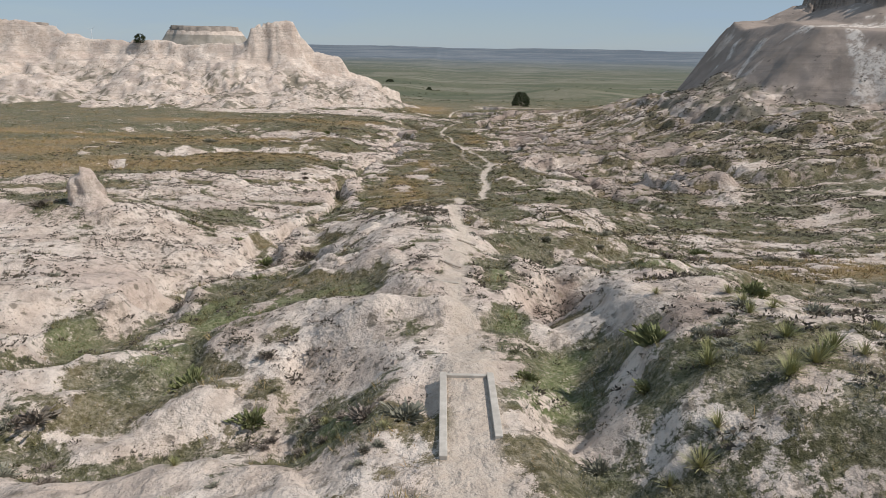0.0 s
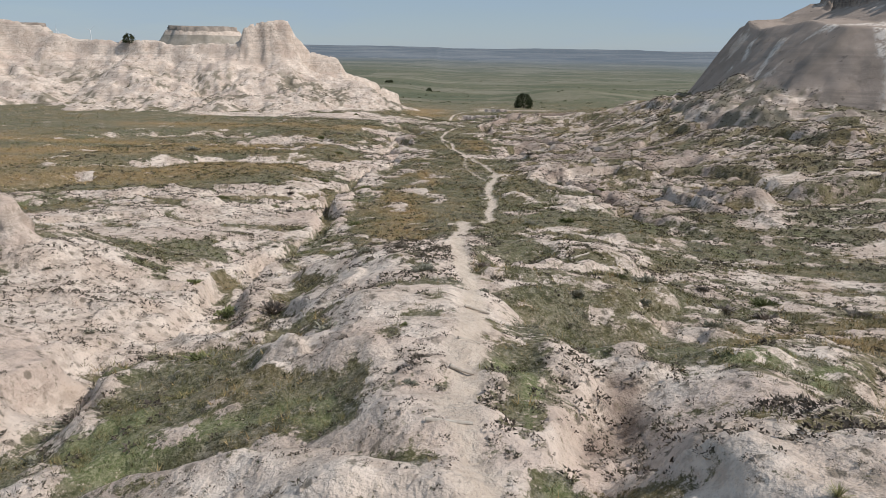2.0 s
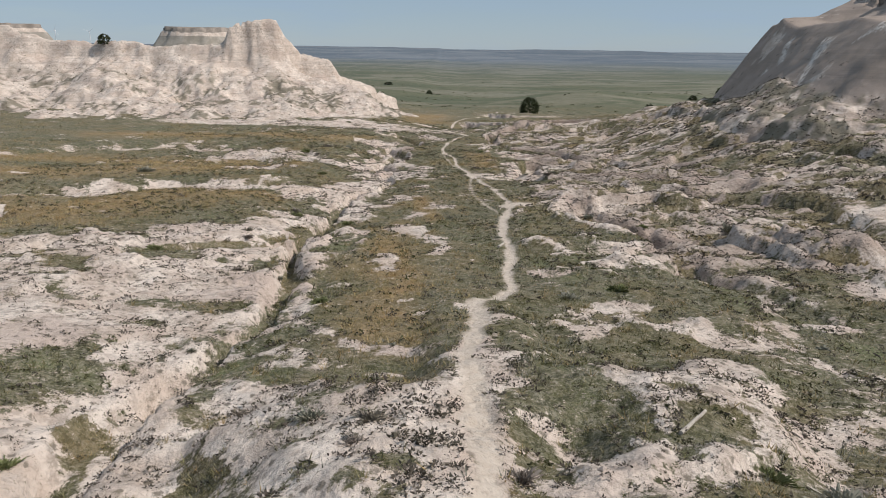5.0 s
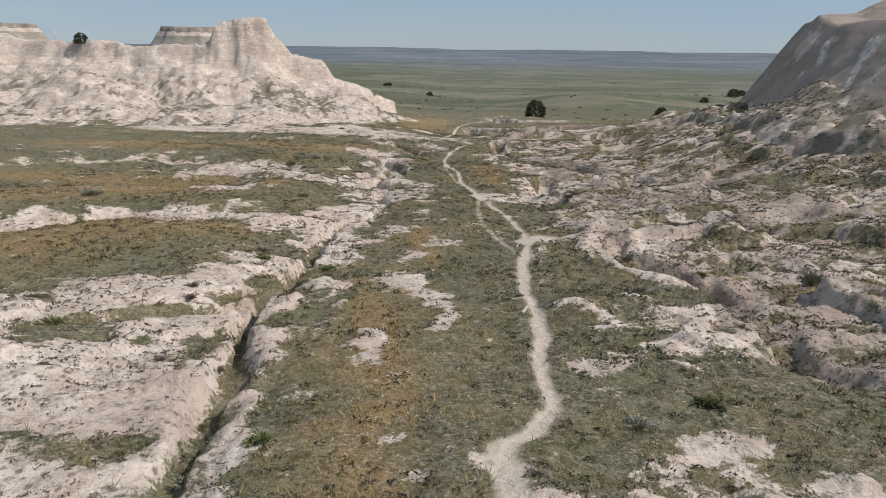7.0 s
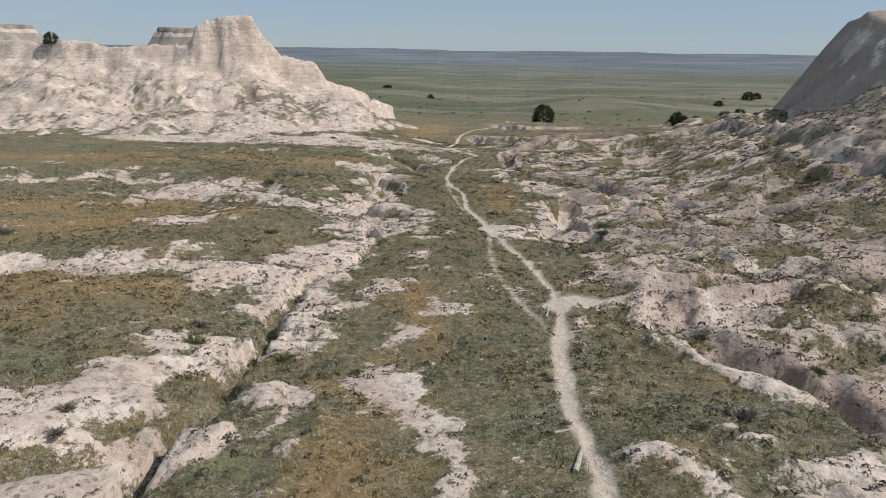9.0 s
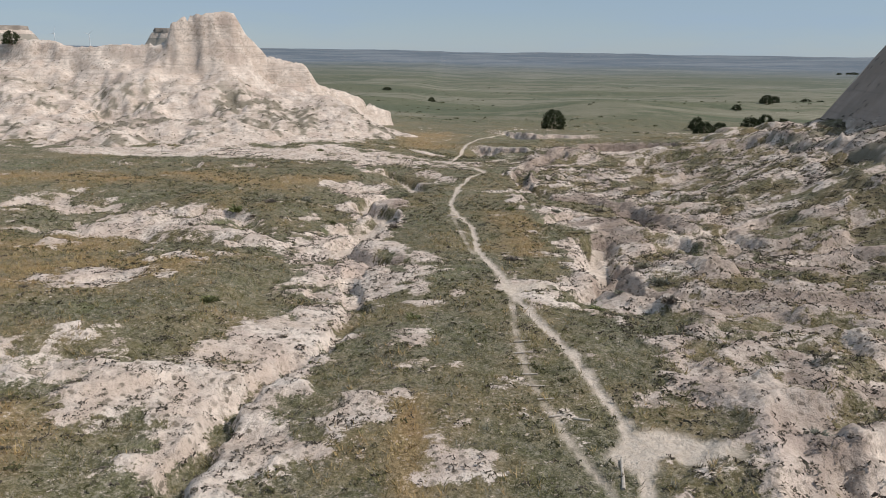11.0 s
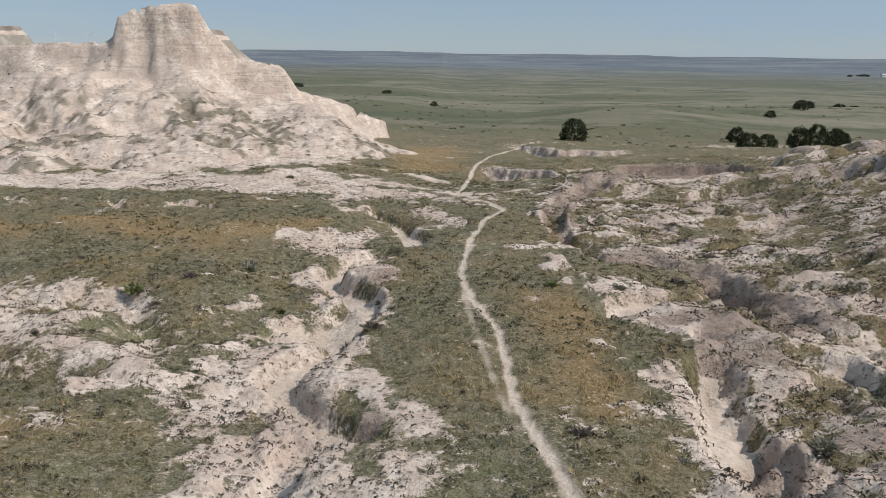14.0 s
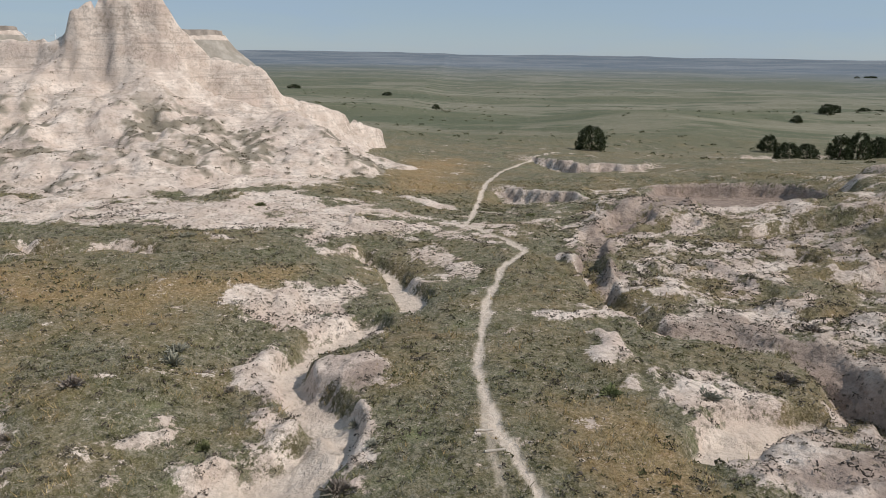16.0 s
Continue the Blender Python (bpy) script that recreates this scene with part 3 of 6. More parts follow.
def land(x, y):
    """Height of the ground and its cover: bare soil, dry grass, trodden path, brown mud (0 to 1 each)."""
    x, y = np.asarray(x, float), np.asarray(y, float)
    cols = [np.interp(y, [p[0] for p in pr], [p[1] for p in pr]) for _, pr in PROFILES]
    xs = [p[0] for p in PROFILES]
    z = cols[0].copy()
    for i in range(len(xs) - 1):
        t = step(xs[i], xs[i + 1], x)
        z = np.where(x > xs[i], cols[i] + (cols[i + 1] - cols[i]) * t, z)
    far = step(260, 500, np.hypot(x, y))
    z = z - step(500, 2500, y) * 3
    z += far * (fbm(x / 160, y / 160, 3, 5) * 3 + fbm(x / 45, y / 45, 2, 9) * 0.8)
    z += step(900, 3500, y) * fbm(x / 900, y / 420, 3, 15) * 6
    z += 6.0 * np.exp(-((y - 425 - 0.25 * x) / 45) ** 2) * step(20, 90, x) * (1 - step(190, 330, x))
    z -= 2.5 * np.exp(-((y - 345) / 30) ** 2) * step(15, 60, x) * (1 - far * 0.5)
    hills = step(3300, 4600, np.hypot(x * 0.9, y)) * (48 + 2.5 * fbm(x / 700, y / 500, 3, 25))
    z = z + hills
    wx = fbm(x / 7, y / 7, 3, 31)
    wy = fbm(x / 7 + 40, y / 7, 3, 37)
    qx, qy = x + wx * 1.0, y + wy * 1.0
    for pts, w, fall in RIDGES:
        d, (zz,) = poly(qx, qy, pts, 20)
        h = np.where(d < 25, zz - fall * np.sqrt(np.maximum(d - w, 0) ** 2 + 0.4) + fall * 0.63 - 0.02 * d * d * 0.5, -50)
        z = smax(z, np.maximum(h, z - 6), 0.6)
    # cover fields
    n1, n2, n3 = fbm(x / 5, y / 5, 4, 51), fbm(x / 1.3, y / 1.3, 3, 57), fbm(x / 2.6, y / 2.1, 3, 59)
    bare = np.zeros(x.shape)
    for pts in BARE:
        d, (w,) = poly(qx + wy * 0.8, qy, pts, 15)
        bare = np.maximum(bare, np.where(d < 40, 0.74 + 0.46 * np.clip((w - d) / np.clip(w, 0.3, 1.8), -1.4, 1), 0))
    for pts in SPARSE:
        d, (w,) = poly(x + wx * 1.5, y + wy * 1.5, pts, 20)
        bare = np.maximum(bare, np.where(d < 40, 0.70 - 0.27 * np.maximum(d - 0.6 * w, 0) / np.maximum(w, 0.1), 0))
    edge_x = np.interp(y, EDGE_Y, EDGE_X)
    badland = step(-1.5, 2.5, x - edge_x + wx * 1.5) * step(76, 88, y + wx * 4) * (1 - step(236, 262, y + wx * 8 + (x - 40) * 0.25))
    badland = np.maximum(badland, step(40, 60, x + wx * 6) * step(60, 80, y) * (1 - step(240, 262, y)))
    bare = np.maximum(bare, badland * (0.78 - 0.04 * step(38, 55, x)))
    for pts in BANKS:
        d, (w,) = poly(x + wx * 2, y + wy * 2, pts, 15)
        bare = np.maximum(bare, np.where(d < 30, 1.02 - 0.42 * d / w, 0))
    lush = np.zeros(x.shape)
    for pts in GRASSY:
        d, (w,) = poly(qx, qy, pts, 12)
        lush = np.maximum(lush, np.where(d < 30, np.clip(1.0 - d / w, 0, 1), 0) * (1 - step(32, 36, y)))
        bare = bare - np.where(d < 30, np.clip(1.1 - 0.75 * d / w, 0, 0.85), 0)
    bare = bare + n1 * 0.16 + n2 * 0.30 + n3 * 0.26
    bare = np.maximum(bare, 0.20 + 0.24 * (1 - step(55, 66, y)) + 0.32 * n3 + 0.34 * n2)
    dry = np.full(x.shape, 0.12)
    for pts in DRY:
        d, (w,) = poly(x + wx * 2, y + wy * 2, pts, 15)
        dry = np.maximum(dry, np.where(d < 40, 1.0 - 0.6 * d / w, 0))
    dry = np.clip(dry + n1 * 0.25 + n2 * 0.12 - lush * 0.6 + 0.22 * badland, -0.5, 1)
    # washes
    n4, n5 = fbm(x / 3.4, y / 3.4, 3, 53), fbm(x / 3.4 + 60, y / 3.4, 3, 55)
    mud = np.zeros(x.shape)
    for pts in (LEFT_WASH_A, LEFT_WASH_B, RIGHT_WASH_A, RIGHT_WASH_B, RIGHT_WASH_C, *DITCHES):
        d, (w, dep) = poly(x + wx * 0.45 + n4 * 0.45, y + wy * 0.45 + n5 * 0.45, pts, 20)
        if pts is RIGHT_WASH_A or pts is RIGHT_WASH_B or pts is RIGHT_WASH_C:
            mud = np.maximum(mud, (0.55 + 0.3 * step(150, 165, y)) * np.where(d < 20, (1 - step(0.8, 1.9, d / np.maximum(w, 0.1) + 0.5 * n1)), 0))
        w = w * (1 + 0.35 * n1)
        dep = dep * (0.85 + 0.45 * wx + 0.2 * n4)
        flute = 0 if pts is LEFT_WASH_B else np.where(d < 20, np.exp(-((d - 1.7 * w) / np.maximum(w, 0.5)) ** 2), 0)
        z = z - flute * dep * 0.28 * (0.75 - billow(x / 2.7 + wx * 0.4, y / 2.7, 3, 77))
        z = z - np.where(d < 30, 0.85 * dep * (1 - np.clip((d / np.maximum(w, 0.1) - 0.4) / 0.55, 0, 1) ** 2) + 0.22 * dep * np.exp(-(d / (2.6 * np.maximum(w, 0.1))) ** 2), 0)
        bare = bare + np.where(d < 30, 0.36 * np.exp(-((d - w) / 1.2) ** 2), 0) * step(18, 24, y)
        if pts is LEFT_WASH_A:
            bare = bare - np.where(d < 20, 0.8 * (1 - step(0.35, 0.65, d / np.maximum(w, 0.1))), 0) * step(60, 70, y)
    d, _ = poly(x + wx * 2, y, [(-13, 40), (-14, 70), (-13.5, 90), (-13, 130), (-12, 150), (-14.5, 165), (-13.5, 190), (-9, 205)], 25)
    z = z - np.where(d < 40, (1.0 + 0.4 * step(145, 165, y)) * np.exp(-(d / 6.5) ** 2), 0)
    bank = np.zeros(x.shape)
    for pts in BANKS:
        d, (w,) = poly(x + wx * 2.5, y + wy * 2, pts, 15)
        bank = np.maximum(bank, np.where(d < 30, np.exp(-(d / w) ** 2), 0))
    # scrub patches on the soil, but for the clean floors of the washes
    tuft = fbm(x / 4.6 + 3, y / 3.4, 4, 63) + 0.5 * n2
    floor_ = np.zeros(x.shape)
    dig = np.zeros(x.shape)
    for pts in FLOORS:
        d, (w,) = poly(x + wx * 0.5, y + wy * 0.5, pts, 10)
        w = np.maximum(w, 0.25)
        floor_ = np.maximum(floor_, np.where(d < 20, 1 - step(0.8, 1.2, d / w + 0.3 * n3), 0))
        dig = np.maximum(dig, np.where(d < 20, 1.2 * (1 - step(0.0, 0.9, d - w + 0.25 * n3)) + 0.35 * np.exp(-(d / (w + 2.5)) ** 2), 0))
    z = z - dig
    bare = bare - (0.24 + 0.16 * step(60, 70, y) + 0.14 * badland * step(22, 34, x) + 0.1 * step(58, 66, y) * step(8, 14, -x) * (1 - step(110, 125, y))) * step(0.12, 0.42, tuft) * (1 - floor_) * step(0.3, 0.6, bare)
    soil = np.maximum(step(0.36, 0.95, bare), floor_)
    calm = 1 - 0.85 * np.exp(-((x - 1) / 7.5) ** 4) * step(62, 72, y)
    # lumps and rills of the open soil
    face = np.zeros(x.shape)
    for pts in FACES:
        d, (w,) = poly(x, y, pts, 10)
        face = np.maximum(face, np.where(d < 20, 1 - step(0.8, 2.2, d / w), 0))
    rough = np.clip(bare, 0, 1) * (1 - far) * calm * (1 - 0.8 * face)
    big = billow(qx / 11, qy / 8, 3, 61, 0.4) - 0.45
    small = billow(x / 2.2 + wx * 0.3, y / 2.0, 3, 71) - 0.4
    bad = np.maximum(badland, step(62, 75, y) * rough * 0.4)
    z += rough * (0.12 + 0.34 * bad) * big * 1.8
    z += rough * small * (0.17 + 0.10 * wx + 0.12 * badland)
    z += rough * (0.07 + 0.05 * badland) * billow(x / 1.1, y / 1.0, 2, 79)
    # low scarps that follow wandering lines
    s1, s2 = fbm(x / 17 + wx * 0.08, y / 12, 3, 91), fbm(x / 9, y / 9 + wx * 0.1, 3, 95)
    z += badland * (1 - 0.85 * face) * (1.3 * np.clip((s1 + 0.1) / 0.16, 0, 1) ** 2 + 0.7 * np.clip((s2 - 0.08) / 0.15, 0, 1) ** 2 - 1.1)
    z += rough * (1 - badland) * (0.45 * np.clip(s2 / 0.12, 0, 1) ** 2 - 0.2)
    z -= bank * (1.3 + 0.8 * small)
    z += (1 - rough) * (1 - far) * (0.10 * n1 + 0.05 * n2)
    z += badland * step(40, 70, x) * (billow(x / 16, y / 22, 3, 81) - 0.5) * 2.5
    cut = np.zeros(x.shape)
    for pts in SCARPS:
        d, (drop,) = poly(x + wx * 2, y + wy * 1.5, pts, 25)
        line = np.interp(x + wx * 2, [p[0] for p in pts], [p[1] for p in pts])
        near = line - (y + wy * 1.5) + 1.0 * n3 + 0.7 * n2
        z = z - np.where(d < 25, 0.9 * drop * step(0.0, 2.6, near) * np.exp(-(d / 11) ** 2), 0)
        cut = np.maximum(cut, np.where(d < 6, np.clip(drop / 1.5, 0, 1) * (1 - step(1.4, 2.8, np.abs(near - 1.6) + 1.0 * n2)), 0))
    soil = np.maximum(soil, cut)
    # mud-floored basin with a cut rim
    bowl = np.hypot((x - 41) / 14, (y - 242) / 11) + 0.10 * wx + 0.05 * n4
    rim = -3.2 + 0.8 * np.clip((x - 41) / 14, -1, 1)
    z = np.where(bowl < 1.25, z + (rim - z) * (1 - step(1.0, 1.25, bowl)), z)
    z = z - 2.3 * (1 - step(0.86, 0.98, bowl)) * (0.35 + 0.65 * step(-0.6, 0.5, (x - 41) / 14 + (y - 242) / 16))
    # made-up bed of the trail through the crossing
    bed = (1 - step(0.62, 0.85, np.abs(x - 0.74))) * step(10.5, 12.5, y) * (1 - step(17.0, 19.0, y))
    z = z + bed * (8.55 - z)
    # trodden trail
    path = np.zeros(x.shape)
    for pts, w in ((TRAIL_A, 0.37), (TRAIL_B, 0.28), (SIDE_TRAIL, 0.16), (LOWER_SIDE_TRAIL, 0.13)):
        d, _ = poly(x + wx * 0.22, y + wy * 0.22, pts, 6)
        w = w * (1 + 0.45 * n2 + 0.2 * n3)
        if pts is TRAIL_A:
            w = w * (1 + 0.15 * (1 - step(40, 62, y)) + 0.5 * (1 - step(18, 22, y)))
        path = np.maximum(path, (1 - step(w * 0.8, w * 1.25 + 0.12, d)) * (1 if pts is TRAIL_A or pts is TRAIL_B else 0.42 + 0.3 * n2))
    d, _ = poly(x, y, [(8.0, 113.5), (9.4, 114.8), (11.5, 113.6)], 6)
    path = np.maximum(path, 1 - step(0.8, 1.6, d + n2 * 0.4))
    d, _ = poly(x, y, [(4.2, 140.5), (6.5, 141)], 6)
    path = np.maximum(path, 1 - step(0.8, 1.5, d + n2 * 0.4))
    z -= path * 0.10
    path = np.maximum(path, 0.5 * floor_)
    mud = np.maximum(np.maximum(mud * step(0.2, 0.6, badland), 1 - step(0.92, 1.06, bowl)), cut * (0.35 + 0.4 * n3))
    soil = np.maximum(soil, 1 - step(0.92, 1.02, bowl))
    for pts in (*MUD, *FACES):
        d, (w,) = poly(x + wx * 0.5, y + wy * 0.5, pts, 10)
        hit = np.where(d < 20, 1 - step(0.6, 1.3, d / np.maximum(w, 0.2) + 0.4 * n3), 0)
        mud = np.maximum(mud, 0.8 * hit)
        soil = np.maximum(soil, 0.9 * hit)
    mud = np.maximum(mud, 0.45 * badland * step(-0.25, 0.35, fbm(x / 13, y / 9, 3, 65) + 0.25 * n2))
    return z, soil, dry, path, mud


def height(x, y):
    return land(np.array([x]), np.array([y]))[0][0]

# ---------- materials ----------
class Mat:
    """A node material: thin wrapper to keep the node code short."""

    def __init__(self, name, rough=0.9):
        self.m = bpy.data.materials.new(name)
        self.m.use_nodes = True
        self.t = self.m.node_tree
        self.b = self.t.nodes["Principled BSDF"]
        self.b.inputs["Roughness"].default_value = rough
        self.b.inputs["Specular IOR Level"].default_value = 0.15

    def node(self, kind, **inputs):
        n = self.t.nodes.new(kind)
        for k, v in inputs.items():
            self.put(n.inputs[k.replace("_", " ")], v)
        return n

    def put(self, socket, v):
        if isinstance(v, bpy.types.NodeSocket):
            self.t.links.new(v, socket)
        else:
            socket.default_value = v

    def noise(self, scale, detail=4.0, rough=0.55, stretch=None, seed=0.0):
        c = self.node("ShaderNodeNewGeometry").outputs["Position"]
        if stretch:
            mp = self.node("ShaderNodeMapping", Vector=c)
            mp.inputs["Scale"].default_value = stretch
            mp.inputs["Location"].default_value = (seed, seed * 1.7, seed * 0.6)
            c = mp.outputs[0]
        n = self.node("ShaderNodeTexNoise", Vector=c, Scale=scale, Detail=detail, Roughness=rough)
        return n.outputs["Fac"]

    def specks(self, scale, size):
        """Scattered ragged dots: low weeds and crumbs."""
        pos = self.node("ShaderNodeNewGeometry").outputs["Position"]
        warp = self.node("ShaderNodeTexNoise", Vector=pos, Scale=scale * 4, Detail=4.0, Roughness=0.8)
        n = self.node("ShaderNodeTexVoronoi", Vector=pos, Scale=scale, Randomness=1.0)
        d = self.calc("ADD", n.outputs["Distance"], self.calc("MULTIPLY", self.calc("SUBTRACT", warp.outputs["Fac"], 0.5), 0.9))
        return self.ramp(d, size, size * 0.55)

    def ramp(self, fac, a, b):
        n = self.node("ShaderNodeMapRange", Value=fac)
        n.interpolation_type = "SMOOTHSTEP"
        n.inputs["From Min"].default_value, n.inputs["From Max"].default_value = a, b
        return n.outputs[0]

    def mix(self, fac, a, b, mode="MIX"):
        n = self.t.nodes.new("ShaderNodeMix")
        n.data_type, n.blend_type = "RGBA", mode
        self.put(n.inputs[0], fac)
        for s, v in ((n.inputs[6], a), (n.inputs[7], b)):
            self.put(s, v if isinstance(v, bpy.types.NodeSocket) else (*v, 1.0))
        return n.outputs[2]

    def calc(self, op, a, b):
        n = self.t.nodes.new("ShaderNodeMath")
        n.operation = op
        self.put(n.inputs[0], a)
        self.put(n.inputs[1], b)
        return n.outputs[0]

    def attr(self, name):
        n = self.t.nodes.new("ShaderNodeAttribute")
        n.attribute_name = name
        return n.outputs["Fac"]

    def island(self):
        return self.node("ShaderNodeNewGeometry").outputs["Random Per Island"]

    def colour(self, v):
        self.put(self.b.inputs["Base Color"], v)

    def bump(self, heights, strength=0.5):
        normal = None
        for h, dist in heights:
            n = self.node("ShaderNodeBump", Height=h, Strength=strength, Distance=dist)
            if normal:
                self.t.links.new(normal, n.inputs["Normal"])
            normal = n.outputs[0]
        self.t.links.new(normal, self.b.inputs["Normal"])


def soil_colour(m, dots=0.85):
    """Pale clay: cream, pinkish and grey patches with fine speckle."""
    c = m.mix(m.ramp(m.noise(0.35, 5), 0.35, 0.65), (0.55, 0.44, 0.358), (0.715, 0.61, 0.52))
    c = m.mix(m.calc("MULTIPLY", m.ramp(m.noise(0.11, 4, stretch=(1, 1, 3), seed=9), 0.5, 0.68), 0.8), c, (0.53, 0.415, 0.345))
    litter = m.calc("MULTIPLY", m.ramp(m.noise(1.2, 8, 0.82, stretch=(1, 1, 1), seed=21), 0.50, 0.60), m.ramp(m.noise(0.22, 4, 0.6, stretch=(1, 1, 1), seed=13), 0.42, 0.60))
    c = m.mix(m.calc("MULTIPLY", litter, 0.75), c, (0.235, 0.195, 0.15))
    c = m.mix(m.calc("MULTIPLY", m.ramp(m.noise(1.5, 5, 0.65), 0.47, 0.63), 0.55), c, (0.37, 0.295, 0.24))
    spots = m.specks(1.5, 0.30)
    c = m.mix(m.calc("MULTIPLY", spots, m.calc("MULTIPLY", m.ramp(m.noise(0.3, 4, 0.65, stretch=(1, 1, 1), seed=17), 0.32, 0.52), dots)), c, (0.17, 0.14, 0.105))
    return m.mix(m.calc("MULTIPLY", m.ramp(m.noise(7.0, 4, 0.8), 0.54, 0.68), 0.25), c, (0.24, 0.195, 0.16))


def ground_material():
    m = Mat("ground_cover", 0.95)
    soil = soil_colour(m)
    green = m.mix(m.ramp(m.noise(0.5, 6, 0.7), 0.38, 0.62), (0.105, 0.101, 0.046), (0.19, 0.166, 0.104))
    green = m.mix(m.ramp(m.noise(2.2, 5, 0.8), 0.46, 0.62), green, (0.25, 0.225, 0.165))
    green = m.mix(m.calc("MULTIPLY", m.ramp(m.noise(9.0, 4, 0.85), 0.5, 0.62), 0.7), green, (0.315, 0.28, 0.205))
    green = m.mix(m.calc("MULTIPLY", m.ramp(m.noise(7.0, 4, 0.85, stretch=(1, 1, 1), seed=6), 0.50, 0.60), 0.85), green, (0.05, 0.052, 0.024))
    green = m.mix(m.calc("MULTIPLY", m.ramp(m.noise(1.4, 6, 0.82, stretch=(1, 1, 1), seed=41), 0.49, 0.60), 0.8), green, (0.052, 0.053, 0.026))
    straw = m.mix(m.ramp(m.noise(4.0, 5, 0.85), 0.42, 0.6), (0.17, 0.115, 0.05), (0.38, 0.27, 0.145))
    straw = m.mix(m.calc("MULTIPLY", m.ramp(m.noise(0.3, 4, 0.6), 0.5, 0.65), 0.6), straw, (0.32, 0.195, 0.09))
    dry = m.calc("MULTIPLY", m.attr("dry"), 0.85)
    green = m.mix(m.ramp(m.attr("dry"), -0.05, -0.45), green, m.mix(m.ramp(m.noise(8.0, 4, 0.8), 0.42, 0.6), (0.125, 0.14, 0.06), (0.25, 0.245, 0.14)))
    grass = m.mix(dry, green, straw)
    flecks = m.calc("MULTIPLY", m.ramp(m.noise(3.2, 7, 0.82, stretch=(1, 1, 1), seed=31), 0.55, 0.63), m.ramp(m.noise(0.25, 4, 0.6, stretch=(1, 1, 1), seed=37), 0.42, 0.62))
    grass = m.mix(m.calc("MULTIPLY", flecks, 0.85), grass, soil)
    # far rangeland: long pale and dark bands of grass and fields
    band = m.noise(0.012, 5, 0.6, stretch=(0.25, 1, 1))
    plain = m.mix(m.ramp(band, 0.42, 0.58), (0.124, 0.126, 0.076), (0.20, 0.187, 0.132))
    plain = m.mix(m.ramp(m.noise(0.05, 4, 0.65, stretch=(0.4, 1, 1), seed=3), 0.48, 0.60), plain, (0.10, 0.11, 0.066))
    plain = m.mix(m.calc("MULTIPLY", m.ramp(m.noise(0.018, 5, 0.6, stretch=(0.15, 1.8, 1), seed=8), 0.59, 0.68), 0.6), plain, (0.29, 0.26, 0.19))
    plain = m.mix(m.calc("MULTIPLY", m.ramp(m.noise(0.35, 4, 0.75), 0.5, 0.75), 0.5), plain, (0.095, 0.10, 0.062))
    grass = m.mix(m.attr("far"), grass, plain)
    plain = m.mix(m.calc("MULTIPLY", m.ramp(m.noise(0.03, 5, 0.65, stretch=(0.12, 2.2, 1), seed=12), 0.56, 0.62), 0.7), plain, (0.085, 0.095, 0.06))
    plain = m.mix(m.calc("MULTIPLY", m.specks(0.16, 0.3), 0.8), plain, (0.05, 0.056, 0.03))
    # distance haze painted into the base colour: blue-grey takes over the far ground
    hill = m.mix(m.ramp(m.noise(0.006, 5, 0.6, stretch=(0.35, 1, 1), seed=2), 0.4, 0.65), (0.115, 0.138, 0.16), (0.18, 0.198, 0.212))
    grass = m.mix(m.attr("haze_tint"), grass, hill)
    edge = m.calc("ADD", m.attr("bare"), m.calc("MULTIPLY", m.calc("SUBTRACT", m.noise(2.0, 8, 0.85), 0.5), 4.5))
    soil = m.mix(m.calc("MULTIPLY", m.attr("mud"), 0.85), soil, m.mix(m.ramp(m.noise(0.8, 6, 0.7), 0.35, 0.65), (0.135, 0.096, 0.075), (0.28, 0.21, 0.168)))
    c = m.mix(m.ramp(edge, 0.38, 0.62), grass, soil)
    trod = m.mix(m.ramp(m.noise(2.5, 4), 0.35, 0.7), (0.52, 0.43, 0.345), (0.60, 0.51, 0.42))
    trod = m.mix(m.calc("MULTIPLY", m.attr("gravel"), m.calc("MULTIPLY", m.ramp(m.noise(34.0, 2, 0.8), 0.45, 0.6), 0.5)), trod, (0.38, 0.30, 0.255))
    c = m.mix(m.attr("path"), c, trod)
    m.colour(c)
    m.bump([(m.noise(0.9, 7, 0.68), 0.5), (m.noise(2.3, 4, 0.6, stretch=(1, 1, 1), seed=51), 0.22), (m.noise(5.0, 4, 0.6), 0.035)], 0.7)
    return m.m


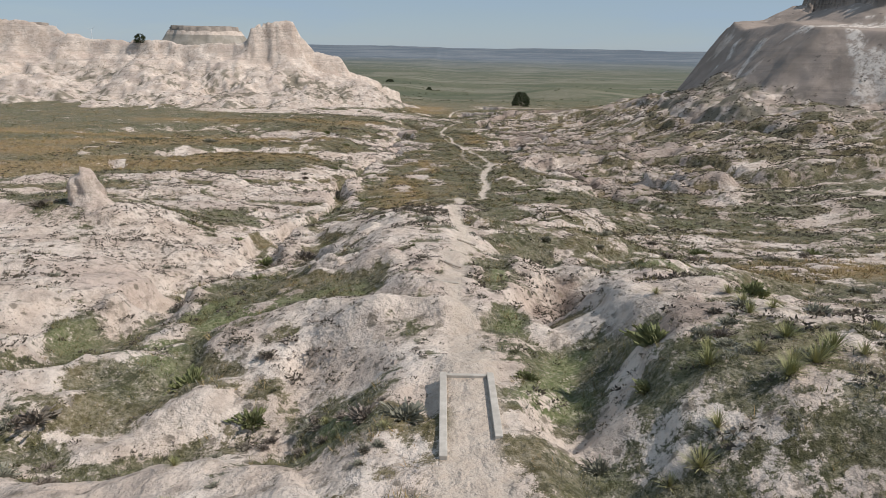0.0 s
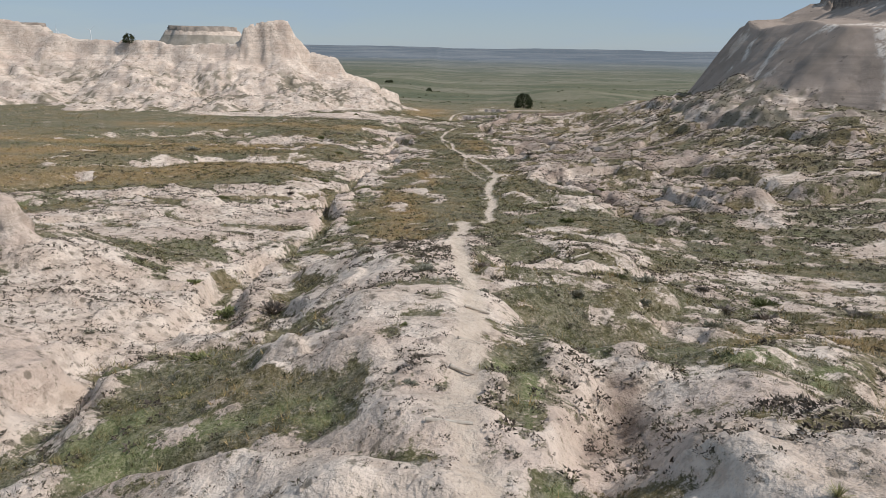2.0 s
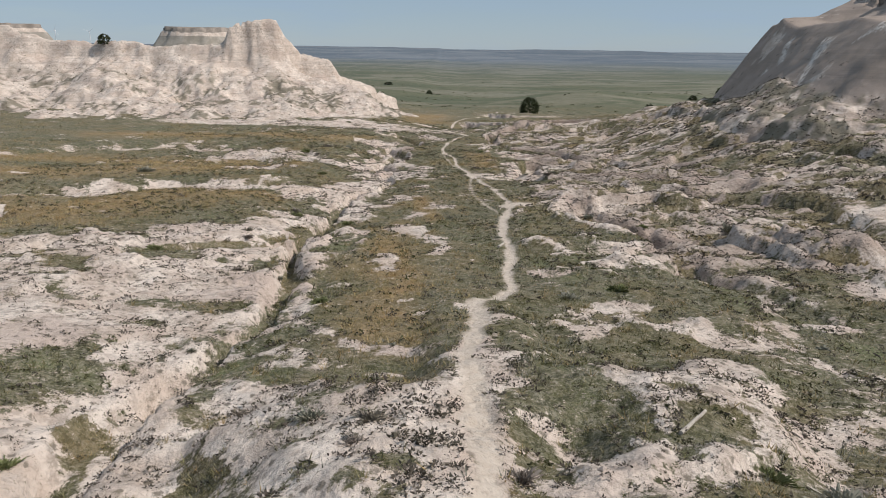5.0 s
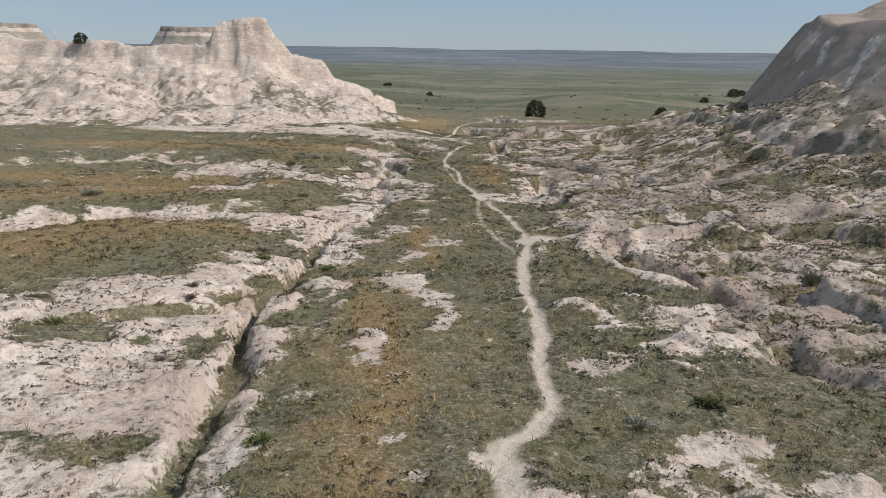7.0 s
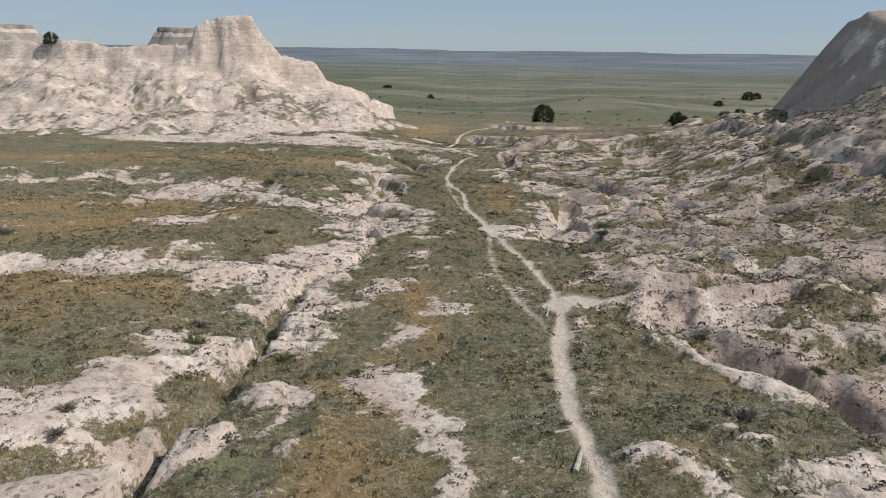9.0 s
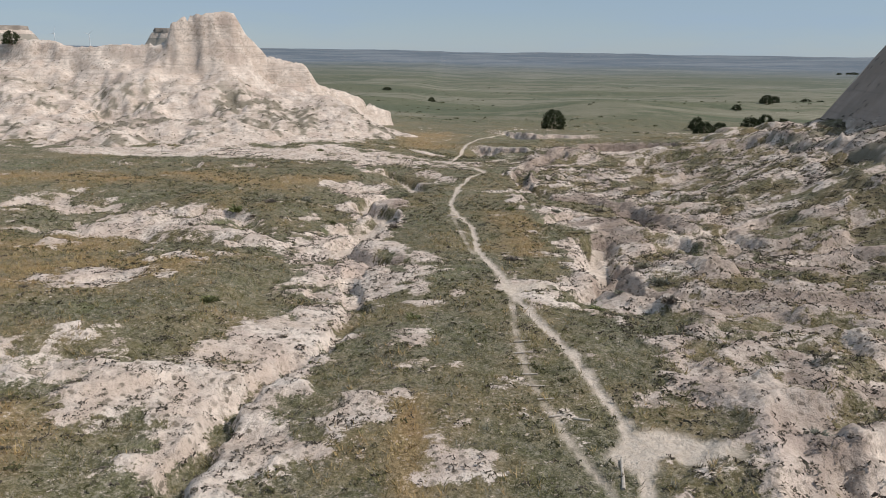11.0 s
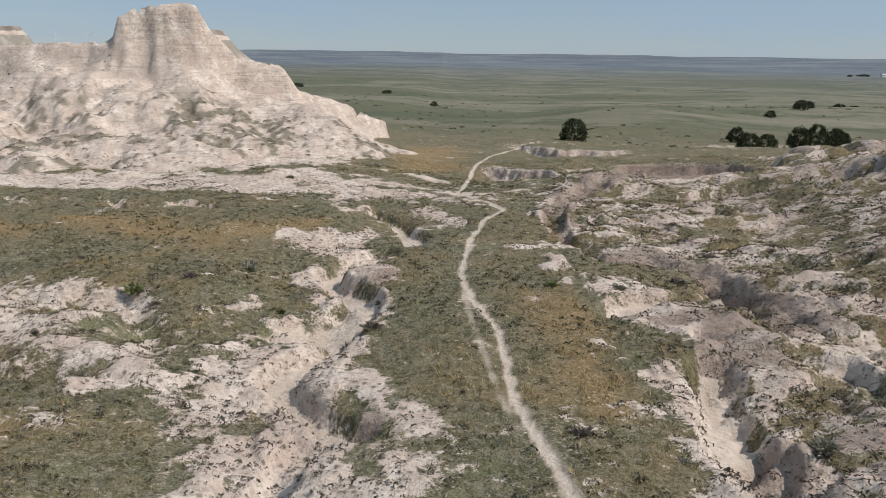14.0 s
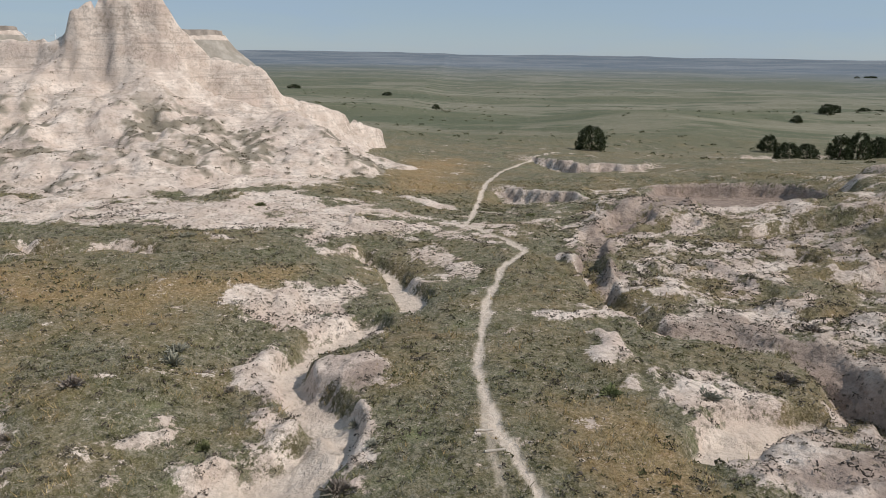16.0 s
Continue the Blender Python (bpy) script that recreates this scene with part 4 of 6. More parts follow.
def butte_material(grey=0.0):
    m = Mat("butte_clay", 0.95)
    c = soil_colour(m, 0.15)
    strata = m.noise(0.5, 4, 0.6, stretch=(0.06, 0.06, 1.6), seed=5)
    c = m.mix(m.calc("MULTIPLY", m.ramp(strata, 0.5, 0.62), 0.55), c, (0.52, 0.43, 0.36))
    thin = m.noise(0.7, 5, 0.75, stretch=(0.12, 0.12, 2.6), seed=15)
    c = m.mix(m.calc("MULTIPLY", m.ramp(thin, 0.53, 0.62), 0.5), c, (0.33, 0.275, 0.23))
    if grey:
        g = m.mix(m.ramp(m.noise(0.16, 5), 0.35, 0.65), (0.30, 0.242, 0.198), (0.375, 0.30, 0.248))
        g = m.mix(m.calc("MULTIPLY", m.ramp(m.noise(0.09, 5, 0.6, stretch=(1, 1, 0.35), seed=4), 0.6, 0.66), 0.85), g, c)
        layer = m.noise(0.5, 5, 0.7, stretch=(0.05, 0.05, 2.2), seed=25)
        g = m.mix(m.calc("MULTIPLY", m.ramp(layer, 0.5, 0.64), 0.45), g, (0.25, 0.205, 0.17))
        g = m.mix(m.calc("MULTIPLY", m.specks(0.35, 0.16), 0.7), g, (0.15, 0.12, 0.095))
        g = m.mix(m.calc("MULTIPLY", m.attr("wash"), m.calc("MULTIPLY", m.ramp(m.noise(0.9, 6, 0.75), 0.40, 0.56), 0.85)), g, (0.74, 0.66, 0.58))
        c = m.mix(m.calc("MULTIPLY", m.ramp(m.noise(0.22, 6, 0.7, stretch=(1, 1, 1), seed=44), 0.42, 0.6), 0.8), c, (0.27, 0.21, 0.168))
        c = m.mix(m.attr("face"), c, g)
    c = m.mix(m.attr("scrub"), c, (0.17, 0.15, 0.105))
    if grey:
        c = m.mix(m.attr("rock"), c, m.mix(m.ramp(m.noise(0.5, 5, stretch=(0.3, 0.3, 2)), 0.4, 0.6), (0.11, 0.09, 0.075), (0.22, 0.18, 0.145)))
    m.colour(c)
    m.bump([(m.noise(0.9, 7, 0.7), 0.4), (m.noise(5.0, 5, 0.75), 0.15)], 0.5 if grey else 0.6)
    return m.m


def blade_material(name, a, b, tip, rough=0.8):
    m = Mat(name, rough)
    clump = m.calc("MULTIPLY", m.ramp(m.noise(1.15, 4, 0.7), 0.36, 0.64), 0.62)
    c = m.mix(m.calc("ADD", clump, m.calc("MULTIPLY", m.island(), 0.38)), a, b)
    c = m.mix(m.calc("MULTIPLY", m.ramp(m.noise(0.5, 3), 0.4, 0.65), 0.5), c, tip)
    m.colour(c)
    return m.m


def plain_material(name, a, b, scale, rough=0.85, bump=0.02):
    m = Mat(name, rough)
    m.colour(m.mix(m.ramp(m.noise(scale, 5, 0.65), 0.35, 0.7), a, b))
    m.bump([(m.noise(scale * 2.5, 5, 0.7), bump)], 0.5)
    return m.m


GROUND = ground_material()
CLAY, GREY_CLAY = butte_material(), butte_material(1.0)
GREEN = blade_material("green_grass", (0.062, 0.066, 0.026), (0.285, 0.252, 0.125), (0.26, 0.21, 0.112))
STRAW = blade_material("straw_grass", (0.28, 0.20, 0.085), (0.50, 0.39, 0.20), (0.35, 0.20, 0.085))
DARK_GRASS = blade_material("dark_grass", (0.05, 0.055, 0.023), (0.13, 0.123, 0.058), (0.11, 0.10, 0.055))
SAGE = blade_material("sage_leaf", (0.085, 0.088, 0.065), (0.33, 0.315, 0.25), (0.18, 0.17, 0.13))
TWIG = blade_material("dry_twig", (0.05, 0.04, 0.032), (0.14, 0.115, 0.093), (0.125, 0.112, 0.075))
BUTTE_WEED = blade_material("butte_weed", (0.12, 0.098, 0.07), (0.26, 0.215, 0.165), (0.16, 0.15, 0.095))
SHRUB_BROWN = blade_material("shrub_twig", (0.16, 0.13, 0.105), (0.34, 0.285, 0.24), (0.20, 0.185, 0.13))
SHRUB_GREY = blade_material("shrub_grey_leaf", (0.21, 0.205, 0.15), (0.38, 0.36, 0.285), (0.24, 0.22, 0.165))
SHRUB_GREEN = blade_material("shrub_green_leaf", (0.13, 0.15, 0.06), (0.26, 0.265, 0.12), (0.20, 0.195, 0.10))
YUCCA = blade_material("yucca_leaf", (0.20, 0.21, 0.085), (0.38, 0.36, 0.17), (0.40, 0.35, 0.20), 0.55)
JUNIPER = blade_material("juniper_leaf", (0.028, 0.037, 0.016), (0.066, 0.078, 0.034), (0.05, 0.052, 0.025))
BARK = plain_material("bark", (0.10, 0.075, 0.055), (0.17, 0.13, 0.10), 6)
CONCRETE = plain_material("concrete", (0.43, 0.385, 0.33), (0.55, 0.50, 0.435), 4, 0.85, 0.01)
TIMBER = plain_material("weathered_timber", (0.36, 0.31, 0.26), (0.50, 0.45, 0.38), 5, 0.85, 0.01)
STONE = plain_material("stone", (0.30, 0.25, 0.215), (0.46, 0.39, 0.335), 3, 0.9, 0.03)
TALUS = plain_material("talus", (0.27, 0.235, 0.19), (0.40, 0.355, 0.30), 0.06, 0.9, 0.4)
CAPROCK = plain_material("cap_rock", (0.22, 0.185, 0.155), (0.36, 0.305, 0.255), 0.08, 0.9, 0.4)


# ---------- mesh helpers ----------
def mesh_from(name, verts, faces, material, smooth=False):
    """faces: an (n, k) array, k corners each."""
    verts, faces = np.asarray(verts, np.float32), np.asarray(faces, np.int32)
    me = bpy.data.meshes.new(name)
    me.vertices.add(len(verts))
    me.vertices.foreach_set("co", verts.ravel())
    n, k = faces.shape
    me.loops.add(n * k)
    me.loops.foreach_set("vertex_index", faces.ravel())
    me.polygons.add(n)
    me.polygons.foreach_set("loop_start", np.arange(0, n * k, k, dtype=np.int32))
    me.polygons.foreach_set("use_smooth", np.full(n, smooth))
    me.update(calc_edges=True)
    me.materials.append(material)
    return me


def part(name, bm, material, parent, label=""):
    me = bpy.data.meshes.new(name)
    bm.to_mesh(me)
    bm.free()
    me.materials.append(material)
    ob = new(name, me)
    ob.parent = parent
    return tagged(ob, label)


def grid_mesh(name, xs, ys, z, material):
    gx, gy = np.meshgrid(xs, ys)
    verts = np.stack([gx.ravel(), gy.ravel(), z.ravel()], 1)
    nx, ny = len(xs), len(ys)
    i = (np.arange(ny - 1)[:, None] * nx + np.arange(nx - 1)[None, :]).ravel()
    return mesh_from(name, verts, np.stack([i, i + 1, i + nx + 1, i + nx], 1), material, True)


def add_field(me, name, values):
    me.attributes.new(name, "FLOAT", "POINT").data.foreach_set("value", np.asarray(values, np.float32).ravel())


def spread(stops):
    """Grid lines: (from, to, spacing) runs joined."""
    out = []
    for a, b, s in stops:
        out.append(np.linspace(a, b, max(2, int(round((b - a) / s)) + 1))[:-1])
    return np.concatenate(out + [[stops[-1][1]]])


# ---------- the ground ----------
xs = spread([(-4600, -1500, 300), (-1500, -400, 70), (-400, -160, 14), (-160, -70, 2.2), (-70, -38, 0.7), (-38, -18, 0.42), (-18, 18, 0.24), (18, 34, 0.4), (34, 75, 0.65), (75, 160, 2.4), (160, 400, 14), (400, 1500, 70), (1500, 4600, 300)])
ys = spread([(-300, -30, 30), (-30, 8, 1.5), (8, 62, 0.24), (62, 182, 0.34), (182, 262, 0.48), (262, 330, 0.8), (330, 600, 5), (600, 1500, 25), (1500, 4900, 100)])
GX, GY = np.meshgrid(xs, ys)
gz, gsoil, gdry, gpath, gmud = land(GX, GY)
ground_me = grid_mesh("ground", xs, ys, gz, GROUND)
# the last field grows with distance and weights the painted haze
for key, val in (("bare", gsoil * (1 - step(300, 420, GY))), ("dry", gdry), ("path", gpath), ("mud", gmud), ("gravel", 1 - step(26, 42, GY)), ("far", step(300, 420, GY)), ("haze_tint", step(400, 3200, np.hypot(GX, GY)))):
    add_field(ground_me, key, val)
tagged(new("ground", ground_me), "pale eroded clay badland with grass, gullies and open prairie", "ground", kind="structure")

# ---------- the buttes ----------
LEFT_CREST = [(-20, 306, -1, 0), (-27, 299, 3, 0.5), (-30.5, 293, 6, 2), (-37, 288, 7.5, 2), (-40.5, 284.5, 13.2, 3), (-51, 280, 15.4, 3), (-54.8, 278, 20.5, 5), (-56.6, 277.5, 25.8, 10), (-58.5, 277, 26.3, 11), (-65.5, 274.5, 25.6, 12), (-69.5, 273.5, 24.6, 11), (-72.5, 272, 22.5, 9), (-74.5, 272, 18.4, 3), (-96, 272, 17, 2.5), (-105, 272, 18.6, 3), (-133, 276, 18.5, 3), (-146, 274, 23, 5), (-165, 271, 26, 6), (-230, 262, 30, 6)]


def left_butte(x, y):
    base = land(x, y)[0]
    w1, w2 = fbm(x / 10, y / 10, 4, 101), fbm(x / 3.2, y / 3.2, 3, 107)
    d, (zc, cliff) = poly(x + w1 * 0.8 + w2 * 0.25, y + w1 * 1.2 + w2 * 0.3, LEFT_CREST, 90)
    front = y < 276
    along = x + w1 * 2
    rill = billow(along / 7.5, d / 22, 4, 111)
    length = np.where(front, 62, 30) * (0.95 + 0.25 * w1) * np.clip((zc + 3) / 14, 0.2, 1)
    low = zc - cliff
    t = np.clip(1 - (d + 1.6 * (0.5 - rill)) / length, 0, 1)
    h = base - 1.3 + np.maximum(low - base + 1.3, 0) * (0.66 * t ** 3.2 + 0.34 * t ** 1.3) + cliff * (1 - np.clip((d + 1.5 * rill - 0.9 - 0.6) / (2.2 + 0.22 * cliff), 0, 1) ** 0.8)
    h += (rill - 0.45) * 0.4 * step(2, 9, d) * np.clip(t * 2.2, 0, 1) + (billow(x / 3, y / 3, 3, 117) - 0.4) * 0.16 * np.clip(t * 3, 0, 1)
    s1 = fbm(x / 14, (zc + d) / 5, 3, 119)
    h += 0.35 * (step(-0.05, 0.08, s1) - 0.5) * step(6, 12, d) * np.clip(t * 3, 0, 1)
    scrub = step(0.1, 0.3, fbm(x / 9, y / 9, 4, 121) * 0.6 - 0.12 + 0.6 * fbm(x / 1.4, y / 1.4, 3, 125)) * step(7, 16, d) * 0.8
    return np.maximum(h, base - 1.5), base, scrub


bx, by = spread([(-235, -110, 1.2), (-110, -8, 0.55)]), spread([(214, 300, 0.55), (300, 345, 1.5)])
BX, BY = np.meshgrid(bx, by)
bz, _, bscrub = left_butte(BX, BY)
left_me = grid_mesh("butte", bx, by, bz, CLAY)
add_field(left_me, "scrub", bscrub)
tagged(new("butte", left_me), "cream clay butte with a steep block and rilled ridge", "butte", kind="structure")

FOOT_X, FOOT_Y = [240, 150, 120, 93, 79, 68.5, 66.5, 69, 70.5, 74.5, 85, 140], [96, 106, 114, 128, 141, 154, 168, 190, 214, 230, 246, 275]


def right_butte(x, y):
    base = land(x, y)[0]
    w1, w2 = fbm(x / 12, y / 12, 4, 131), fbm(x / 3, y / 3, 3, 137)
    d, _ = poly(x + w1 * 0.7, y + w1 * 0.7, list(zip(FOOT_X, FOOT_Y)), 200)
    inside = x + w1 * 0.7 > np.interp(y + w1 * 0.7, FOOT_Y, FOOT_X)
    sd = np.where(inside, d, -d)
    width = np.interp(y, [140, 190, 212], [16, 17, 14])
    rise = np.interp(y, [150, 205, 214], [15.5, 18.5, 22.0]) * (np.clip(sd / width, 0, 1) ** 0.9) + 0.08 * np.clip(sd - width, 0, 8) + 0.5 * np.clip(sd - width - 8, 0, 8) + 0.1 * np.maximum(sd - width - 16, 0)
    cap = 4.5 * step(33, 34.2, sd + w2 * 1.2) - 1.2 * step(0.1, 0.25, fbm(x / 5, y / 5, 3, 145)) * step(33, 34.2, sd)
    foot = np.interp(y, [110, 150, 180, 214, 260], [4, 7, 8.5, 5, -2])
    h = foot - 1 + rise + cap + 0.15 * w1 * step(2, 8, sd) + (0.10 + 0.5 * (1 - step(0, 6, sd))) * (billow(x / 3.5, y / 3.5, 3, 141) - 0.4) + 1.2 * (billow(x / 7, y / 7, 3, 147) - 0.4) * (1 - step(-1, 4, sd))
    h = np.where(sd > -8, h + np.minimum(sd, 0) * 1.2, -60)
    # rubble apron heaped against the flank
    w3 = fbm(x / 9, y / 9, 3, 159)
    rake = np.clip(1 + sd / 15, 0, 1.35)
    heap = base + (foot + 0.6 + 1.6 * w3 - base - 3 * step(190, 212, y)) * rake ** 1.2 + 0.55 * (billow(x / 2.6, y / 2.6, 3, 161) - 0.45) * np.clip(rake * 2, 0, 1) - 1.6 * (1 - step(0.05, 0.4, rake))
    heap = np.where((sd > -15) & (sd < 8), heap, -60)
    clear = step(-0.2, 0.8, h - heap)
    h = np.maximum(h, heap)
    face = clear * step(-0.5, 1.0, sd + 0.8 * w2) * step(126, 146, y - 0.1 * (x - 70) + w1 * 5)
    scrub = step(0.0, 0.3, fbm(x / 7, y / 7, 4, 151) * 0.5 + 0.5 * fbm(x / 1.5, y / 1.5, 3, 153) + 0.12) * 0.85 * (1 - clear)
    return np.maximum(h, base - 2.5), face, scrub, cap


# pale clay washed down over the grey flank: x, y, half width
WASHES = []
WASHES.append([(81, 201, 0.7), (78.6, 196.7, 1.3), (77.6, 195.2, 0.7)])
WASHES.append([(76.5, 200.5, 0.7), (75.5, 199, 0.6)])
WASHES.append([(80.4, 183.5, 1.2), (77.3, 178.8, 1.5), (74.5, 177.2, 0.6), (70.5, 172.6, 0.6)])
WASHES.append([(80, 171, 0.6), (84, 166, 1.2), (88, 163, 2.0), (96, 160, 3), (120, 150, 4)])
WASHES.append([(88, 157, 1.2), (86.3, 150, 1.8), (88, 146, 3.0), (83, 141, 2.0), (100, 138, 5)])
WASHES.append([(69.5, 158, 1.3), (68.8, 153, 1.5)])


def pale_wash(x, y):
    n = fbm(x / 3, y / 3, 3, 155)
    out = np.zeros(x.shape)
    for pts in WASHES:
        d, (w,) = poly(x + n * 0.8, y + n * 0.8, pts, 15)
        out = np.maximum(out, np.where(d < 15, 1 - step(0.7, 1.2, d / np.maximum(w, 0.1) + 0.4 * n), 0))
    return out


rx, ry = spread([(46, 110, 0.55), (110, 240, 2.5)]), spread([(92, 230, 0.6), (230, 300, 1.5)])
RX, RY = np.meshgrid(rx, ry)
rz, rface, rscrub, rcap = right_butte(RX, RY)
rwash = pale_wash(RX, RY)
right_me = grid_mesh("butte", rx, ry, rz, GREY_CLAY)
add_field(right_me, "face", rface)
add_field(right_me, "scrub", rscrub)
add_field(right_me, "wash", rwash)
add_field(right_me, "rock", step(0.3, 1.5, rcap))
tagged(new("butte", right_me), "grey-brown clay butte with smooth steep flank", "butte", kind="structure")


def far_mesa(name, cx, cy, half, top, base, seed, label):
    """A small flat-topped mesa with a dark cap and pale talus."""
    n = 120
    prof = ((2.0, base), (1.6, base + 0.3 * (top - base)), (1.27, base + 0.55 * (top - base)), (1.08, top - 13), (1.0, top - 7), (0.95, top - 5.5), (0.94, top), (0.0, top))
    verts = []
    a = np.linspace(0, 2 * np.pi, n, endpoint=False)
    for k, (r, z) in enumerate(prof):
        wob = 1 + 0.07 * fbm(np.cos(a) * 3 + seed, np.sin(a) * 3 + k * 0.15, 3, seed) + (0.02 * fbm(np.cos(a) * 14, np.sin(a) * 14 + k, 2, seed + 3))
        zz = z + (1.5 * fbm(np.cos(a) * 6, np.sin(a) * 6, 2, seed + 9) if k > 3 else 0)
        verts.append(np.stack([cx + half * r * wob * np.cos(a), cy + half * 0.8 * r * wob * np.sin(a), np.broadcast_to(zz, a.shape)], 1))
    verts = np.concatenate(verts)
    f = []
    for k in range(len(prof) - 1):
        i = np.arange(n)
        j = (i + 1) % n
        f.append(np.stack([k * n + i, k * n + j, (k + 1) * n + j, (k + 1) * n + i], 1))
    me = mesh_from(name, verts, np.concatenate(f), CLAY, True)
    me.materials.append(CAPROCK)
    me.materials.append(TALUS)
    me.polygons.foreach_set("material_index", np.repeat([2, 2, 2, 0, 1, 1, 1], n).astype(np.int32))
    return tagged(new(name, me), label, "mesa", kind="structure")


far_mesa("mesa", -398, 1205, 56, 47, -14, 3, "distant flat-topped mesa with a dark rock cap")
far_mesa("mesa", -800, 1360, 62, 53, -14, 8, "pale distant mesa with a rock cap")



# ---------- scattered plants ----------
def tufts(name, x, y, z, size, blades, width, lean, material, label, category, upright=0.55, girth=0.28, dome=False):
    """Tufts of single-triangle blades, joined into one mesh of uncountable growth."""
    n = len(x)
    if not n:
        return None
    k = n * blades
    cx, cy, cz, s = (np.repeat(v, blades) for v in (x, y, z, size))
    a = rng.random(k) * 2 * np.pi
    r = s * girth * np.sqrt(rng.random(k))
    h = s * (upright + 0.6 * rng.random(k))
    bx_, by_ = cx + r * np.cos(a), cy + r * np.sin(a)
    ln = lean * s * (0.3 + 0.9 * rng.random(k))
    tx, ty = bx_ + ln * np.cos(a), by_ + ln * np.sin(a)
    w = width * s * (0.6 + 0.8 * rng.random(k))
    side = a + np.pi / 2 + rng.normal(0, 0.7, k)
    sx, sy = np.cos(side) * w * 0.5, np.sin(side) * w * 0.5
    v = np.empty((k, 3, 3))
    if dome:
        # short sprigs all over a low mound
        d = rng.normal(0, 1, (k, 3))
        d[:, 2] = np.abs(d[:, 2])
        d /= np.linalg.norm(d, axis=1, keepdims=True)
        c = np.stack([cx, cy, cz - 0.02], 1)
        half = (s * (0.3 + 0.3 * rng.random(k)))[:, None] * np.array([1, 1, upright * 2])
        side = np.cross(d, rng.normal(0, 1, (k, 3)))
        side *= (w / np.maximum(np.linalg.norm(side, axis=1), 1e-6))[:, None]
        v[:, 0], v[:, 1], v[:, 2] = c + d * half * 0.68 - side, c + d * half * 0.68 + side, c + d * half * 1.1 + side * rng.normal(0, 0.8, (k, 1))
        me = mesh_from(name, v.reshape(-1, 3), np.arange(k * 3).reshape(-1, 3), material)
        return tagged(new(name, me), label, category, kind="stuff")
    v[:, 0] = np.stack([bx_ - sx, by_ - sy, cz - 0.04], 1)
    v[:, 1] = np.stack([bx_ + sx, by_ + sy, cz - 0.04], 1)
    v[:, 2] = np.stack([tx, ty, cz + h], 1)
    me = mesh_from(name, v.reshape(-1, 3), np.arange(k * 3).reshape(-1, 3), material)
    return tagged(new(name, me), label, category, kind="stuff")


def sample(count, x0, x1, y0, y1):
    x, y = rng.uniform(x0, x1, count), rng.uniform(y0, y1, count)
    # keep to the wedge of land that comes into view
    keep = np.abs(x) < 10 + 0.62 * np.minimum(y, 1e3) if y1 <= 60 else np.abs(x) < 1e9
    x, y = x[keep], y[keep]
    z, soil, dry, path, _ = land(x, y)
    return x, y, z, soil, dry, path


def cover(count, box, scale, blades):
    x, y, z, soil, dry, path = sample(count, *box)
    ok = (path < 0.3) & (rng.random(len(x)) < np.clip(1.03 - soil * 1.08, 0.0, 1)) & (np.abs(x - 0.74) + np.maximum(0, np.abs(y - 12) - 5) * 9 > 1.0)
    x, y, z, dry = x[ok], y[ok], z[ok], dry[ok]
    patch = fbm(x / 3.3, y / 3.3, 3, 201)
    pick = rng.random(len(x))
    straw = pick < np.clip(dry * 1.05 - 0.05, 0.05, 0.85)
    sage = ~straw & (rng.random(len(x)) < np.clip(0.30 + 0.55 * patch + 0.5 * (1 - step(20, 25, y)) + 1.4 * np.minimum(dry, 0), 0.03, 0.9))
    green = ~straw & ~sage
    for sel, s, mat_, nm, lb in ((green, 0.24, GREEN, "green_grass", "short green prairie grass"), (straw, 0.27, STRAW, "dry_grass", "straw-coloured dry prairie grass"), (sage, 0.22, SAGE, "grey_grass", "grey-green low prairie growth")):
        size = scale * s * (0.6 + 0.8 * rng.random(sel.sum())) * (0.5 + 0.7 * step(-0.3, 0.5, fbm(x[sel] / 0.9, y[sel] / 0.9, 2, 207)))
        tufts(nm, x[sel], y[sel], z[sel], size, blades, 0.095, 0.75, mat_, lb, "grass", 0.3)


cover(46000, (-26, 30, 9, 34), 0.75, 6)
cover(66000, (-40, 36, 34, 90), 1.15, 5)
cover(96000, (-42, 36, 90, 182), 1.35, 4)
cover(44000, (-70, 60, 182, 262), 1.7, 4)
cover(16000, (-90, -42, 80, 182), 1.6, 5)
cover(20000, (-60, 130, 250, 400), 1.3, 3)
cover(9000, (-190, -90, 90, 225), 2.4, 4)
cover(5000, (36, 80, 30, 90), 1.6, 5)

# dark little clumps dotted over the open clay
x, y, z, soil, dry, path = sample(115000, -46, 46, 14, 225)
patch = fbm(x / 6, y / 6, 3, 211) + 0.5 * fbm(x / 1.7, y / 1.7, 2, 215)
ok = (soil > 0.25) & (path < 0.2) & (patch > -0.36 + 0.5 * rng.random(len(x)) - 0.6 * np.exp(-((x + 4) / 5) ** 2 - ((y - 52) / 5) ** 2))
for sel, blades, wide, name_ in ((ok & (y < 44), 20, 0.068, "clay_weeds"), (ok & (y >= 44) & (y < 80), 12, 0.11, "clay_weeds"), (ok & (y >= 80), 7, 0.24, "clay_weeds")):
    tufts(name_, x[sel], y[sel], z[sel], (0.13 + 0.36 * rng.random(sel.sum()) ** 2.1) * (0.8 + 0.4 * step(20, 60, y[sel])), blades, wide * 0.9, 0.3, TWIG, "small dark weeds on the pale clay", "weeds", 0.36, dome=True)

